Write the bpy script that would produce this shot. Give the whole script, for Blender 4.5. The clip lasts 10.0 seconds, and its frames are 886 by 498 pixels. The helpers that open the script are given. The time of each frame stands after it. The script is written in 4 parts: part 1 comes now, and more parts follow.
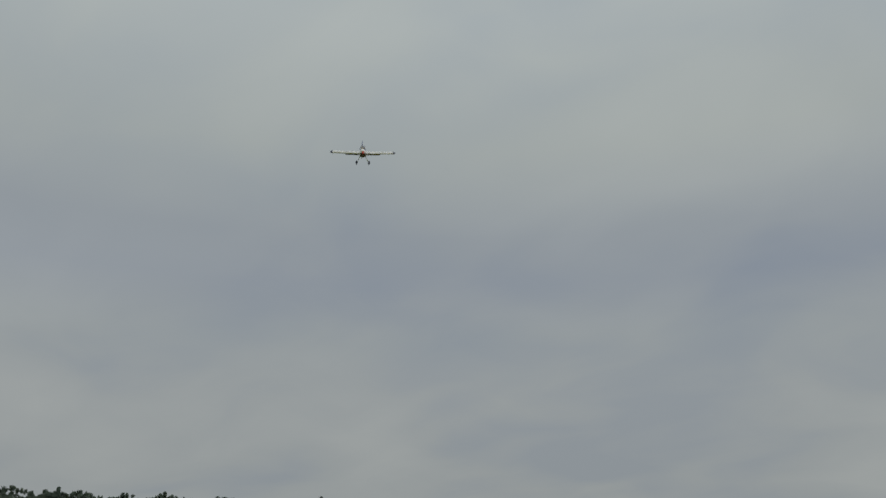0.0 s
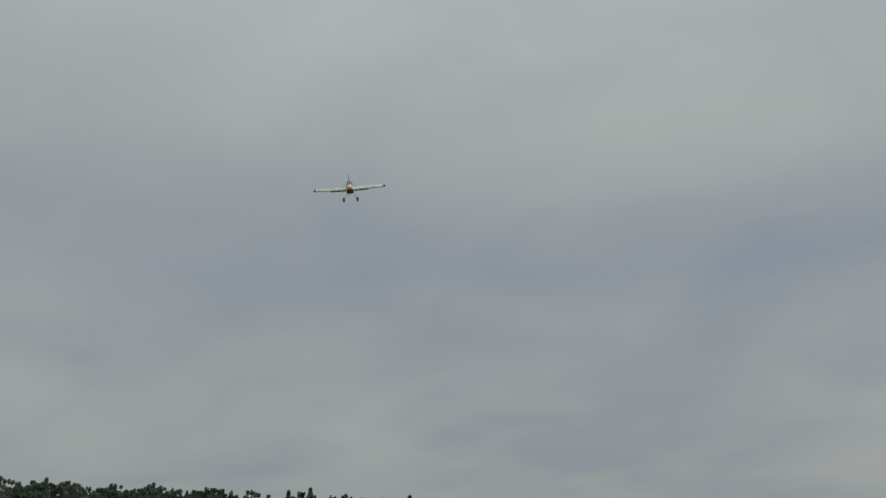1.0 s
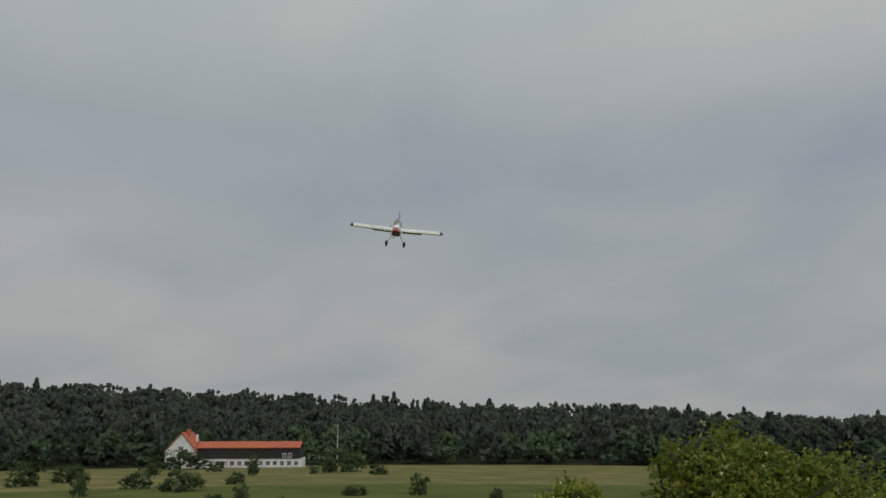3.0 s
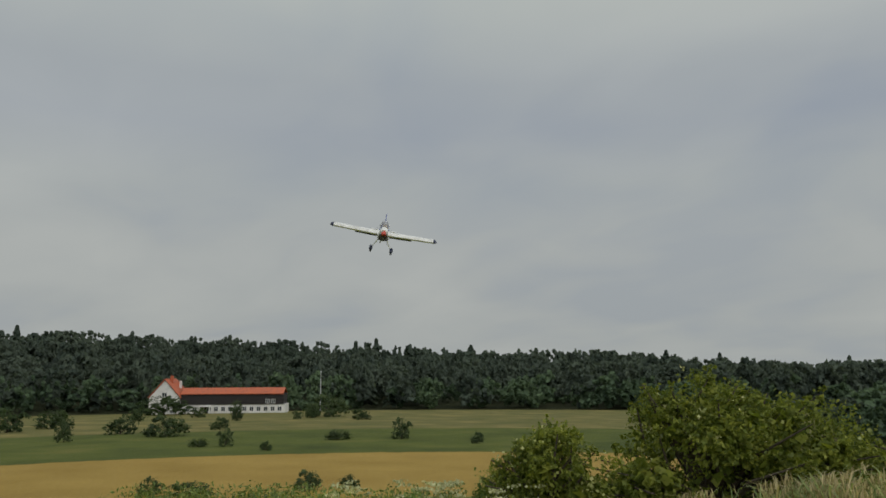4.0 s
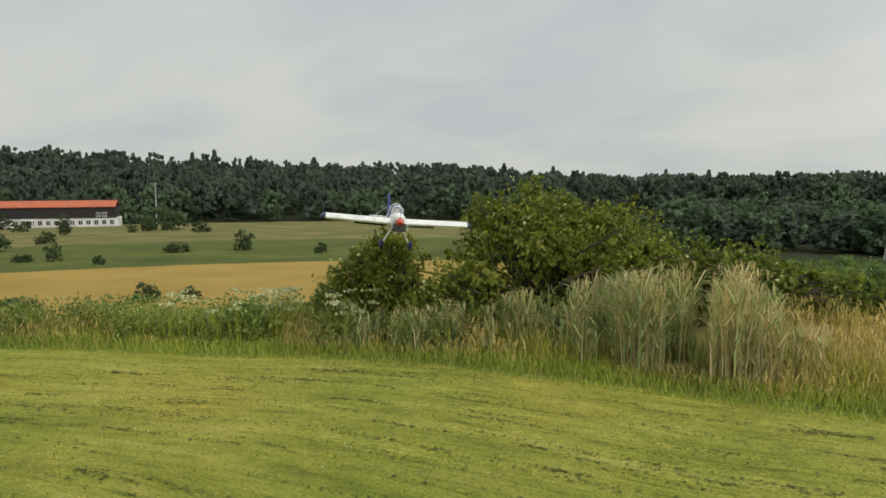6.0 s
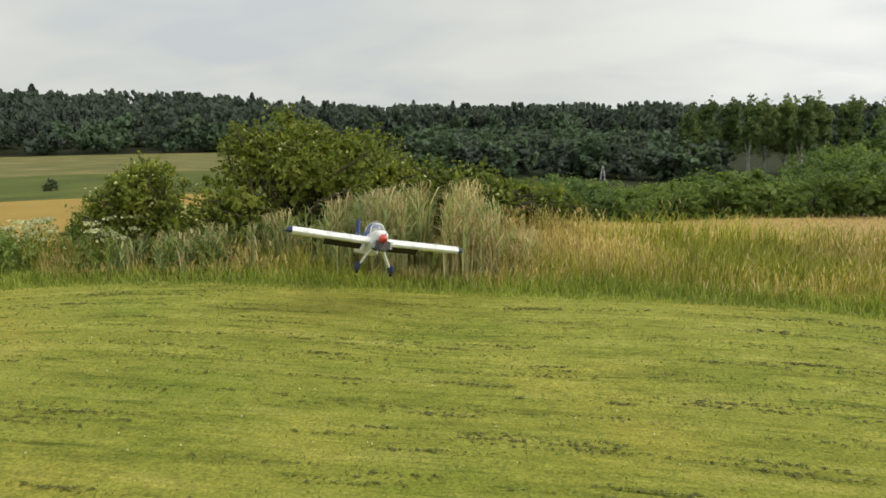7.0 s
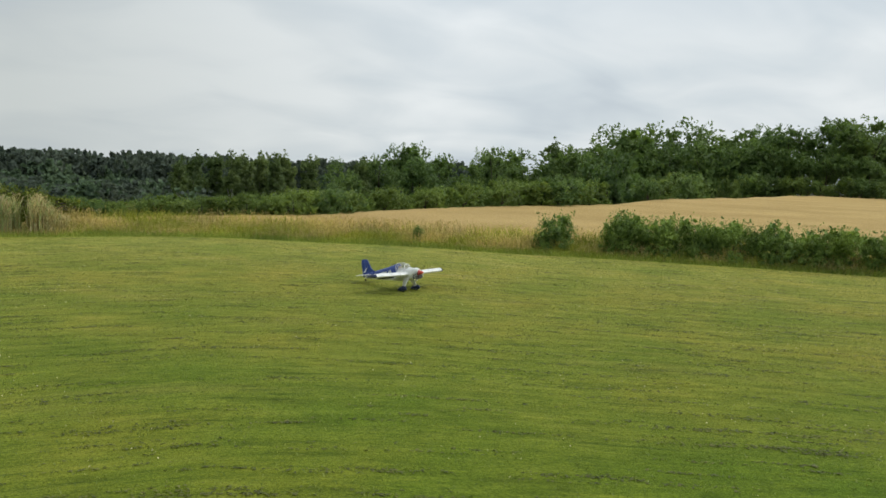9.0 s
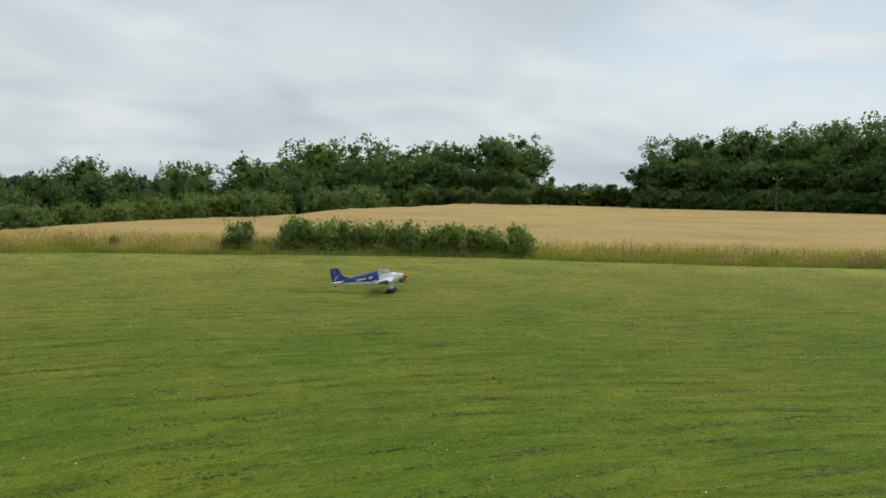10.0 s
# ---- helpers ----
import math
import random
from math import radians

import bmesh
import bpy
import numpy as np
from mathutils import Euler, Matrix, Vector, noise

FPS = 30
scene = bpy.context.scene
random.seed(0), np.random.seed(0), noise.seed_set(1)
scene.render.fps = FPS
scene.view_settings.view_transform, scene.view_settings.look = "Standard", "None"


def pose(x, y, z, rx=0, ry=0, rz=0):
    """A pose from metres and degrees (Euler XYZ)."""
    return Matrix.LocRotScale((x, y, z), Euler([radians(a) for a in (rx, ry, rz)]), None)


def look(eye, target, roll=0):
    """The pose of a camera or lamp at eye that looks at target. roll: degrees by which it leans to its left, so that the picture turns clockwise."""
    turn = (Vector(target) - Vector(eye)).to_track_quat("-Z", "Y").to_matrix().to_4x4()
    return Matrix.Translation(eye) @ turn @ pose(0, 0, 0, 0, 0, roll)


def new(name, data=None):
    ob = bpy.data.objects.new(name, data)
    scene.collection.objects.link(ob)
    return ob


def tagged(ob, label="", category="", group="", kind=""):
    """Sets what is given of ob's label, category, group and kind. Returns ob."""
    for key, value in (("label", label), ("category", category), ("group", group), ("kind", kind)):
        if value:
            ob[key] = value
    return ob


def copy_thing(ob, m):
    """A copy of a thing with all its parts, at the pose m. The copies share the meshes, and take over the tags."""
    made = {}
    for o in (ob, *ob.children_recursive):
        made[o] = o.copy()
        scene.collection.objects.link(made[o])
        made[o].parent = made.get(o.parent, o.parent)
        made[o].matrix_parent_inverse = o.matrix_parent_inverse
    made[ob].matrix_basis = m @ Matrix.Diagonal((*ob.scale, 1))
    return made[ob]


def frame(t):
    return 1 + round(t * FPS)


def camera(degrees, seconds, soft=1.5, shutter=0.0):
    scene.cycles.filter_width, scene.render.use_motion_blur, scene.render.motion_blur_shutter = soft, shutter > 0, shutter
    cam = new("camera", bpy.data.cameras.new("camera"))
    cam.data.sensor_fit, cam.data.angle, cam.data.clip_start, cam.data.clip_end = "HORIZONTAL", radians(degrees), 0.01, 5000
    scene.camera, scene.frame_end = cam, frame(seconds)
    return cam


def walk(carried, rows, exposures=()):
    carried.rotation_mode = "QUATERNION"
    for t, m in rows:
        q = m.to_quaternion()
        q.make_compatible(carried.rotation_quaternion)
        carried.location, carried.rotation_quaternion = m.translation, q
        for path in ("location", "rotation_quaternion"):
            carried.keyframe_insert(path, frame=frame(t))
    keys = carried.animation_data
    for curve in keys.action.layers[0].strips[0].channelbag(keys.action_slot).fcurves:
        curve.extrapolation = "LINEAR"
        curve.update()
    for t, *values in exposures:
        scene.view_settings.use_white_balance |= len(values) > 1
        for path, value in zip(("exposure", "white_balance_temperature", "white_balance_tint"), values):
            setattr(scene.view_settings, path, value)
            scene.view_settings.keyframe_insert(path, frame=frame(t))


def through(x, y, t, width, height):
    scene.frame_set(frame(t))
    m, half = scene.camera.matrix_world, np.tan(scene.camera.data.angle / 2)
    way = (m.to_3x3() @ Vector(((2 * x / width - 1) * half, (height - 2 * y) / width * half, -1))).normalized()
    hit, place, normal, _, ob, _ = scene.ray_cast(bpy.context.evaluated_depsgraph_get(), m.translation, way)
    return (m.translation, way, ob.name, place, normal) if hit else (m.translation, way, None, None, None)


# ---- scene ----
# ---------------------------------------------------------------- camera
cam = camera(60.0, 10.0, soft=1.6)
CAM_ROWS = [  # seconds, x, y, z, yaw, pitch, lean
    (0, 0.000, 0.000, 2.210, 42.42, 20.33, 0.00),
    (0.5, 0.000, 0.000, 2.210, 41.85, 19.74, 0.01),
    (1, 0.000, 0.000, 2.210, 41.64, 19.72, 0.00),
    (1.5, 0.001, -0.001, 2.210, 42.10, 18.92, -0.15),
    (2, 0.035, 0.014, 2.192, 45.61, 16.59, -0.15),
    (2.5, 0.020, 0.005, 2.207, 47.41, 14.72, 0.08),
    (4, -0.025, -0.028, 2.204, 46.03, 9.06, -0.22),
    (4.5, -0.033, -0.027, 2.209, 45.75, 7.46, -0.10),
    (5, -0.032, -0.011, 2.209, 43.88, 5.64, -0.15),
    (5.2, -0.027, 0.000, 2.195, 40.16, 4.04, -0.10),
    (6.3, 0.050, 0.060, 2.163, 31.53, -7.34, 0.00),
    (6.5, 0.064, 0.052, 2.163, 27.23, -8.27, 0.02),
    (7, 0.494, -0.930, 2.140, 16.30, -10.07, -0.16),
    (7.5, 2.017, -3.643, 2.181, 10.86, -9.95, 0.35),
    (8, 2.985, -7.686, 2.245, 1.63, -8.85, 0.99),
    (8.5, 3.063, -12.462, 2.339, -9.40, -7.61, 1.64),
    (9, 1.773, -17.921, 2.394, -19.83, -5.81, 1.97),
    (9.5, -0.308, -22.277, 2.350, -31.63, -4.36, 1.70),
    (10, -0.489, -22.870, 2.376, -42.37, -4.22, 1.19),
]
EXPOSURES = [(0, -0.93, 6400, 10), (2, -0.85, 6400, 10), (2.5, -0.8, 6450, 10), (4, -0.65, 6600, 10), (5, -0.5, 6700, 10), (6.5, 0.11, 6850, 10),
             (7.5, 0.17, 6850, 10), (8.0, 0.15, 6700, 10), (8.5, 0.01, 6500, 10), (9.0, -0.1, 6400, 9), (9.5, -0.27, 6350, 9), (10, -0.22, 6350, 9)]
walk(cam, [(t, pose(x, y, z, 90 + p, 0, a) @ pose(0, 0, 0, 0, 0, r)) for t, x, y, z, a, p, r in CAM_ROWS], EXPOSURES)

# ---------------------------------------------------------------- sky and sun
SUN_AZ, SUN_EL = -100.0, 42.0  # degrees left of +y, above the horizon


def node(tree, kind, x=0, y=0, **values):
    n = tree.nodes.new(kind)
    n.location = (x, y)
    for key, value in values.items():
        n.inputs[key].default_value = value
    return n


def ramp(tree, fac, stops, interpolation="LINEAR"):
    n = tree.nodes.new("ShaderNodeValToRGB")
    n.color_ramp.interpolation = interpolation
    while len(n.color_ramp.elements) < len(stops):
        n.color_ramp.elements.new(0.5)
    for e, (p, c) in zip(n.color_ramp.elements, stops):
        e.position, e.color = p, (*c, 1) if len(c) == 3 else c
    tree.links.new(fac, n.inputs["Fac"])
    return n.outputs["Color"]


def noise_tex(tree, vector, scale, detail=4.0, rough=0.55, distortion=0.0):
    n = node(tree, "ShaderNodeTexNoise", Scale=scale, Detail=detail, Roughness=rough, Distortion=distortion)
    if vector is not None:
        tree.links.new(vector, n.inputs["Vector"])
    return n.outputs["Fac"]


def maths(tree, op, a, b=None, clamp=False):
    n = tree.nodes.new("ShaderNodeMath")
    n.operation, n.use_clamp = op, clamp
    for i, v in enumerate((a, b)):
        if v is None:
            continue
        if isinstance(v, (int, float)):
            n.inputs[i].default_value = v
        else:
            tree.links.new(v, n.inputs[i])
    return n.outputs[0]


def mix(tree, fac, a, b, blend="MIX"):
    n = tree.nodes.new("ShaderNodeMix")
    n.data_type, n.blend_type = "RGBA", blend
    for i, v in ((0, fac), (6, a), (7, b)):
        if isinstance(v, (int, float)):
            n.inputs[i].default_value = v
        elif isinstance(v, tuple):
            n.inputs[i].default_value = (*v, 1)
        else:
            tree.links.new(v, n.inputs[i])
    return n.outputs[2]


def scaled(tree, vector, s, loc=(0, 0, 0), rot=(0, 0, 0)):
    n = node(tree, "ShaderNodeMapping", Scale=s, Location=loc, Rotation=rot)
    tree.links.new(vector, n.inputs["Vector"])
    return n.outputs["Vector"]


def build_world():
    world = bpy.data.worlds.new("overcast_sky")
    scene.world = world
    world.use_nodes = True
    t = world.node_tree
    t.nodes.clear()
    sky = t.nodes.new("ShaderNodeTexSky")
    sky.sky_type, sky.sun_disc = "NISHITA", False
    sky.sun_elevation, sky.sun_rotation = radians(SUN_EL), radians(-SUN_AZ)
    blue = mix(t, 1.0, sky.outputs["Color"], (0.15, 0.15, 0.15), "MULTIPLY")
    co = t.nodes.new("ShaderNodeTexCoord").outputs["Generated"]
    # clouds lie in flat, wide sheets: project the direction on a layer overhead
    sep = t.nodes.new("ShaderNodeSeparateXYZ")
    t.links.new(co, sep.inputs[0])
    up = maths(t, "MAXIMUM", sep.outputs[2], 0.0)
    den = maths(t, "ADD", up, 0.27)
    comb = t.nodes.new("ShaderNodeCombineXYZ")
    t.links.new(maths(t, "DIVIDE", sep.outputs[0], den), comb.inputs[0])
    t.links.new(maths(t, "DIVIDE", sep.outputs[1], den), comb.inputs[1])
    layer = comb.outputs[0]
    big = noise_tex(t, scaled(t, layer, (1, 1, 1), (3.1, 1.7, 0)), 0.8, 3.0, 0.45, 0.5)
    fine = noise_tex(t, scaled(t, layer, (1, 1.3, 1), (0.4, 5.0, 0)), 2.2, 4.0, 0.45, 0.5)
    cover = maths(t, "ADD", maths(t, "MULTIPLY", big, 0.62), maths(t, "MULTIPLY", fine, 0.38))
    # east (+x) the cloud is thinner and more broken
    east = maths(t, "ADD", maths(t, "MULTIPLY", sep.outputs[0], 0.5), 0.5)
    broken = ramp(t, cover, [(0.38, (0.90, 0.945, 0.965)), (0.45, (0.81, 0.865, 0.895)), (0.53, (0.715, 0.785, 0.830)), (0.62, (0.625, 0.695, 0.755))])
    closed = ramp(t, cover, [(0.34, (0.66, 0.705, 0.70)), (0.50, (0.595, 0.645, 0.655)), (0.62, (0.53, 0.59, 0.635))])
    grey = mix(t, ramp(t, east, [(0.42, (0, 0, 0)), (0.66, (1, 1, 1))]), closed, broken)
    low = ramp(t, up, [(0.0, (0.93, 0.92, 0.90)), (0.16, (0.98, 0.97, 0.96)), (0.235, (0.95, 0.955, 0.965)), (0.30, (0.865, 0.885, 0.955)), (0.36, (0.90, 0.915, 0.965)), (0.46, (1.12, 1.12, 1.08)), (0.60, (1.30, 1.30, 1.26)), (1.0, (1.35, 1.35, 1.32))])
    grey = mix(t, 1.0, grey, low, "MULTIPLY")
    # a thin place in the cloud where blue shows, low in the east
    dot = t.nodes.new("ShaderNodeVectorMath")
    dot.operation = "DOT_PRODUCT"
    t.links.new(co, dot.inputs[0])
    dot.inputs[1].default_value = Vector((0.88, 0.36, 0.27)).normalized()
    gap = maths(t, "ADD", dot.outputs["Value"], maths(t, "MULTIPLY", maths(t, "SUBTRACT", fine, 0.5), 0.16))
    gap = ramp(t, gap, [(0.968, (0, 0, 0)), (0.998, (0.28, 0.28, 0.28))])
    colour = mix(t, gap, grey, blue)
    bg = node(t, "ShaderNodeBackground", Strength=1.0)
    t.links.new(colour, bg.inputs["Color"])
    out = t.nodes.new("ShaderNodeOutputWorld")
    t.links.new(bg.outputs[0], out.inputs[0])


build_world()
sun = new("sun", bpy.data.lights.new("sun", "SUN"))
sun.data.energy, sun.data.angle, sun.data.color = 1.3, radians(18), (1.0, 0.96, 0.9)
az, el = radians(SUN_AZ), radians(SUN_EL)
sun.matrix_world = look((0, 0, 60), Vector((0, 0, 60)) - Vector((-math.sin(az) * math.cos(el), math.cos(az) * math.cos(el), math.sin(el))))


# ---------------------------------------------------------------- materials
def material(name, rough=0.8, metal=0.0, specular=0.3):
    m = bpy.data.materials.new(name)
    m.use_nodes = True
    t = m.node_tree
    b = t.nodes["Principled BSDF"]
    b.inputs["Roughness"].default_value, b.inputs["Metallic"].default_value = rough, metal
    b.inputs["Specular IOR Level"].default_value = specular
    return m, t, b


def set_colour(t, b, out, name="Base Color"):
    t.links.new(out, b.inputs[name])


def bump(t, b, height, strength, distance):
    n = node(t, "ShaderNodeBump", Strength=strength, Distance=distance)
    t.links.new(height, n.inputs["Height"])
    t.links.new(n.outputs[0], b.inputs["Normal"])


def position(t):
    return t.nodes.new("ShaderNodeNewGeometry").outputs["Position"]


def leaf_material(name, dark, mid, light, through=0.35, patch=1.0, rough=0.55, soft=0.0):
    """Foliage: each leaf its own green, larger patches lighter or darker; soft: shading normals bent skyward to even
    the light.
    """
    m, t, b = material(name, rough, 0, 0.25)
    island = t.nodes.new("ShaderNodeNewGeometry").outputs["Random Per Island"]
    c = ramp(t, island, [(0.0, dark), (0.5, mid), (1.0, light)])
    obj = t.nodes.new("ShaderNodeObjectInfo").outputs["Random"]
    c = mix(t, 1.0, c, ramp(t, obj, [(0, (0.8, 0.85, 0.8)), (1, (1.2, 1.15, 1.1))]), "MULTIPLY")
    c = mix(t, 1.0, c, ramp(t, noise_tex(t, position(t), patch, 3.0), [(0.3, (0.65, 0.7, 0.7)), (0.7, (1.35, 1.3, 1.2))]), "MULTIPLY")
    set_colour(t, b, c)
    tr = t.nodes.new("ShaderNodeBsdfTranslucent")
    t.links.new(mix(t, 1.0, c, (1.3, 1.35, 0.7), "MULTIPLY"), tr.inputs["Color"])
    if soft:
        blend = t.nodes.new("ShaderNodeMix")
        blend.data_type = "VECTOR"
        blend.inputs[0].default_value = soft
        t.links.new(t.nodes.new("ShaderNodeNewGeometry").outputs["Normal"], blend.inputs[4])
        blend.inputs[5].default_value = (0.35, -0.35, 0.85)
        t.links.new(blend.outputs[1], b.inputs["Normal"])
    mx = node(t, "ShaderNodeMixShader", Fac=through)
    t.links.new(b.outputs[0], mx.inputs[1])
    t.links.new(tr.outputs[0], mx.inputs[2])
    t.links.new(mx.outputs[0], t.nodes["Material Output"].inputs["Surface"])
    return m


def paint(name, colour, rough=0.35, wear=0.12, scale=9.0, metal=0.0):
    """Painted or plain surface with slight soiling at two scales."""
    m, t, b = material(name, rough, metal, 0.5)
    co = t.nodes.new("ShaderNodeTexCoord").outputs["Object"]
    big, fine = noise_tex(t, co, scale, 4.0), noise_tex(t, co, scale * 11, 3.0)
    f = maths(t, "ADD", maths(t, "MULTIPLY", big, 0.65), maths(t, "MULTIPLY", fine, 0.35))
    dark = tuple(c * (1 - wear * 2) for c in colour)
    light = tuple(min(1, c * (1 + wear * 0.6)) for c in colour)
    set_colour(t, b, ramp(t, f, [(0.35, dark), (0.5, colour), (0.7, light)]))
    t.links.new(ramp(t, big, [(0.3, (rough * 0.8,) * 3), (0.7, (min(1, rough * 1.3),) * 3)]), b.inputs["Roughness"])
    bump(t, b, fine, 0.15, 0.002)
    return m


WHITE = paint("white_film", (0.80, 0.80, 0.78))
BLUE = paint("blue_film", (0.020, 0.055, 0.27), 0.3)
NAVY = paint("dark_blue_film", (0.013, 0.022, 0.070), 0.35)
RED = paint("red_plastic", (0.62, 0.055, 0.025), 0.35)
STEEL = paint("engine_metal", (0.10, 0.095, 0.09), 0.45, 0.3, 40, 0.6)
BLACK = paint("black_rubber", (0.015, 0.015, 0.016), 0.7)
SILVER = paint("bare_aluminium", (0.62, 0.62, 0.62), 0.35, 0.1, 20, 0.9)
PLASTER = paint("white_plaster", (0.74, 0.73, 0.70), 0.85, 0.1, 0.6)
TILE_RED = paint("red_roof_tile", (0.50, 0.13, 0.060), 0.75, 0.22, 0.9)
TAR = paint("dark_shingle", (0.028, 0.024, 0.024), 0.9, 0.2, 0.8)
PANE = paint("window_pane", (0.05, 0.06, 0.07), 0.12, 0.2, 2.0)
GREYWOOD = paint("grey_mast", (0.46, 0.47, 0.47), 0.7, 0.15, 4)
BARK = paint("bark", (0.09, 0.07, 0.05), 0.95, 0.3, 3)
BIRCHBARK = paint("birch_bark", (0.42, 0.40, 0.36), 0.85, 0.4, 2.5)
BEIGE = paint("beige_cabin", (0.42, 0.34, 0.25), 0.8)
HUB = paint("hub_white", (0.7, 0.7, 0.7), 0.4)


def perspex():
    m, t, b = material("clear_canopy", 0.06, 0, 0.5)
    b.inputs["Base Color"].default_value = (0.62, 0.62, 0.62, 1)
    b.inputs["Alpha"].default_value = 0.34
    return m


CANOPY = perspex()


def whirling():
    m, t, b = material("whirling_blade", 0.5, 0, 0.3)
    b.inputs["Base Color"].default_value = (0.03, 0.03, 0.03, 1)
    b.inputs["Alpha"].default_value = 0.25
    return m


BLADE = whirling()

# conifer green is paled and blued in the colour to stand for distance haze
CONIFER = leaf_material("hazed_conifer_needles", (0.065, 0.089, 0.078), (0.077, 0.105, 0.089), (0.092, 0.123, 0.100), 0.3, 0.05, 0.7, soft=0.7)
WOODLEAF = leaf_material("far_wood_leaves", (0.078, 0.120, 0.078), (0.101, 0.153, 0.095), (0.130, 0.190, 0.112), 0.3, 0.06, 0.7, soft=0.65)
TREELEAF = leaf_material("tree_leaves", (0.086, 0.141, 0.048), (0.122, 0.192, 0.061), (0.170, 0.251, 0.080), 0.42, 0.12, soft=0.6)
MEADOWLEAF = leaf_material("meadow_bush_leaves", (0.042, 0.064, 0.028), (0.058, 0.088, 0.036), (0.082, 0.118, 0.046), 0.3, 0.25, soft=0.5)
BIRCHLEAF = leaf_material("birch_leaves", (0.102, 0.145, 0.058), (0.139, 0.194, 0.075), (0.186, 0.246, 0.094), 0.42, 0.2, soft=0.6)
SCRUBLEAF = leaf_material("scrub_leaves", (0.102, 0.152, 0.042), (0.144, 0.208, 0.054), (0.202, 0.269, 0.070), 0.42, 0.2, soft=0.6)
ELDERLEAF = leaf_material("elder_leaves", (0.079, 0.109, 0.019), (0.145, 0.180, 0.032), (0.264, 0.286, 0.053), 0.35, 1.6, soft=0.3)
HEDGELEAF = leaf_material("hedge_leaves", (0.093, 0.150, 0.039), (0.158, 0.237, 0.057), (0.255, 0.348, 0.087), 0.36, 1.2, soft=0.45)
BLOSSOM = leaf_material("cream_blossom", (0.30, 0.33, 0.12), (0.42, 0.44, 0.19), (0.55, 0.54, 0.28), 0.2, 2.0)
UMBEL = leaf_material("white_umbels", (0.458, 0.452, 0.264), (0.563, 0.548, 0.352), (0.660, 0.635, 0.432), 0.2, 2.0)
REEDGREEN = leaf_material("green_reed", (0.145, 0.205, 0.095), (0.250, 0.320, 0.142), (0.400, 0.440, 0.210), 0.3, 0.7, soft=0.25)
REEDDRY = leaf_material("dry_reed", (0.284, 0.235, 0.127), (0.441, 0.363, 0.206), (0.598, 0.500, 0.304), 0.25, 0.7, soft=0.25)
TALLGRASS = leaf_material("tall_green_grass", (0.187, 0.221, 0.039), (0.304, 0.329, 0.059), (0.468, 0.449, 0.099), 0.35, 0.5)
DRYGRASS = leaf_material("ripe_grass", (0.270, 0.215, 0.082), (0.450, 0.350, 0.140), (0.640, 0.510, 0.240), 0.3, 0.5, soft=0.25)
SHORTGRASS = leaf_material("mown_grass", (0.130, 0.172, 0.030), (0.200, 0.245, 0.045), (0.300, 0.320, 0.078), 0.3, 0.6, soft=0.4)
CLIPPINGS = leaf_material("grass_clippings", (0.075, 0.086, 0.022), (0.105, 0.116, 0.032), (0.155, 0.155, 0.048), 0.15, 1.0, soft=0.5)
FOOTGRASS = leaf_material("fresh_grass", (0.150, 0.205, 0.034), (0.225, 0.285, 0.048), (0.335, 0.370, 0.076), 0.35, 0.5, soft=0.35)
WEEDLEAF = leaf_material("weed_leaves", (0.110, 0.160, 0.050), (0.200, 0.265, 0.085), (0.320, 0.370, 0.140), 0.3, 0.9)
WHEATEAR = leaf_material("wheat_ears", (0.450, 0.312, 0.125), (0.625, 0.450, 0.200), (0.775, 0.587, 0.300), 0.25, 0.4)


# ---------------------------------------------------------------- the lie of the land
def smooth(a, b, v):
    u = np.clip((v - a) / (b - a), 0, 1)
    return u * u * (3 - 2 * u)


def edge_y(x):
    """Where the mown lawn ends."""
    line = np.interp(x, [-90, -40, -9, -5, -1, 2, 5, 8, 11, 14, 17, 20, 24, 30, 40, 60, 400], [-40, -12, 5.75, 7.35, 7.85, 7.95, 7.0, 5.4, 3.1, 1.1, -0.9, -3.7, -8.6, -14.9, -21.5, -34, -250])
    return line + 0.06 * np.sin(x * 0.7) + 0.03 * np.sin(x * 1.9 + 1)


def brush_r(phi):
    """Far side of the wheat: distance of the scrub at an angle left of +y (degrees)."""
    return np.interp(phi, [-75, -52, -48, -45.5, -38, -32.5, -27, -15, 0.6, 16, 40], [160, 150, 90, 42, 32, 24, 16.5, 14, 11.6, 11.6, 12])


def land(x, y):
    """Height of the ground."""
    x, y = np.asarray(x, float), np.asarray(y, float)
    d, phi = np.hypot(x, y), np.degrees(np.arctan2(-x, y))
    e = y - edge_y(x)
    left = smooth(20, 34, phi) * (phi < 130)
    rise = np.interp(phi, [0, 20, 40, 57, 76, 95], [0, 3, 6.5, 10.0, 14.5, 15])
    drop = -4.1 * smooth(9, 42, d) - 0.025 * np.clip(d - 42, 0, 190) + rise * smooth(235, 340, d)
    past = d - brush_r(phi)
    wheat = 0.32 * smooth(2.0, 2.7, e) * (1 - smooth(0, 4, past))
    roll = 0.25 * np.sin(x * 0.05) * np.sin(y * 0.043) * smooth(30, 70, d)
    near = smooth(-50, -44, phi)
    far = -9.0 * (near * smooth(2, 90, past) + (1 - near) * smooth(165, 300, d))
    outside = smooth(0, 1.5, e)
    return outside * (left * drop + (1 - left) * (wheat + roll + far)) + 0.02 * np.sin(x * 0.9 + y * 0.4) * np.sin(y * 0.8) * (1 - outside)


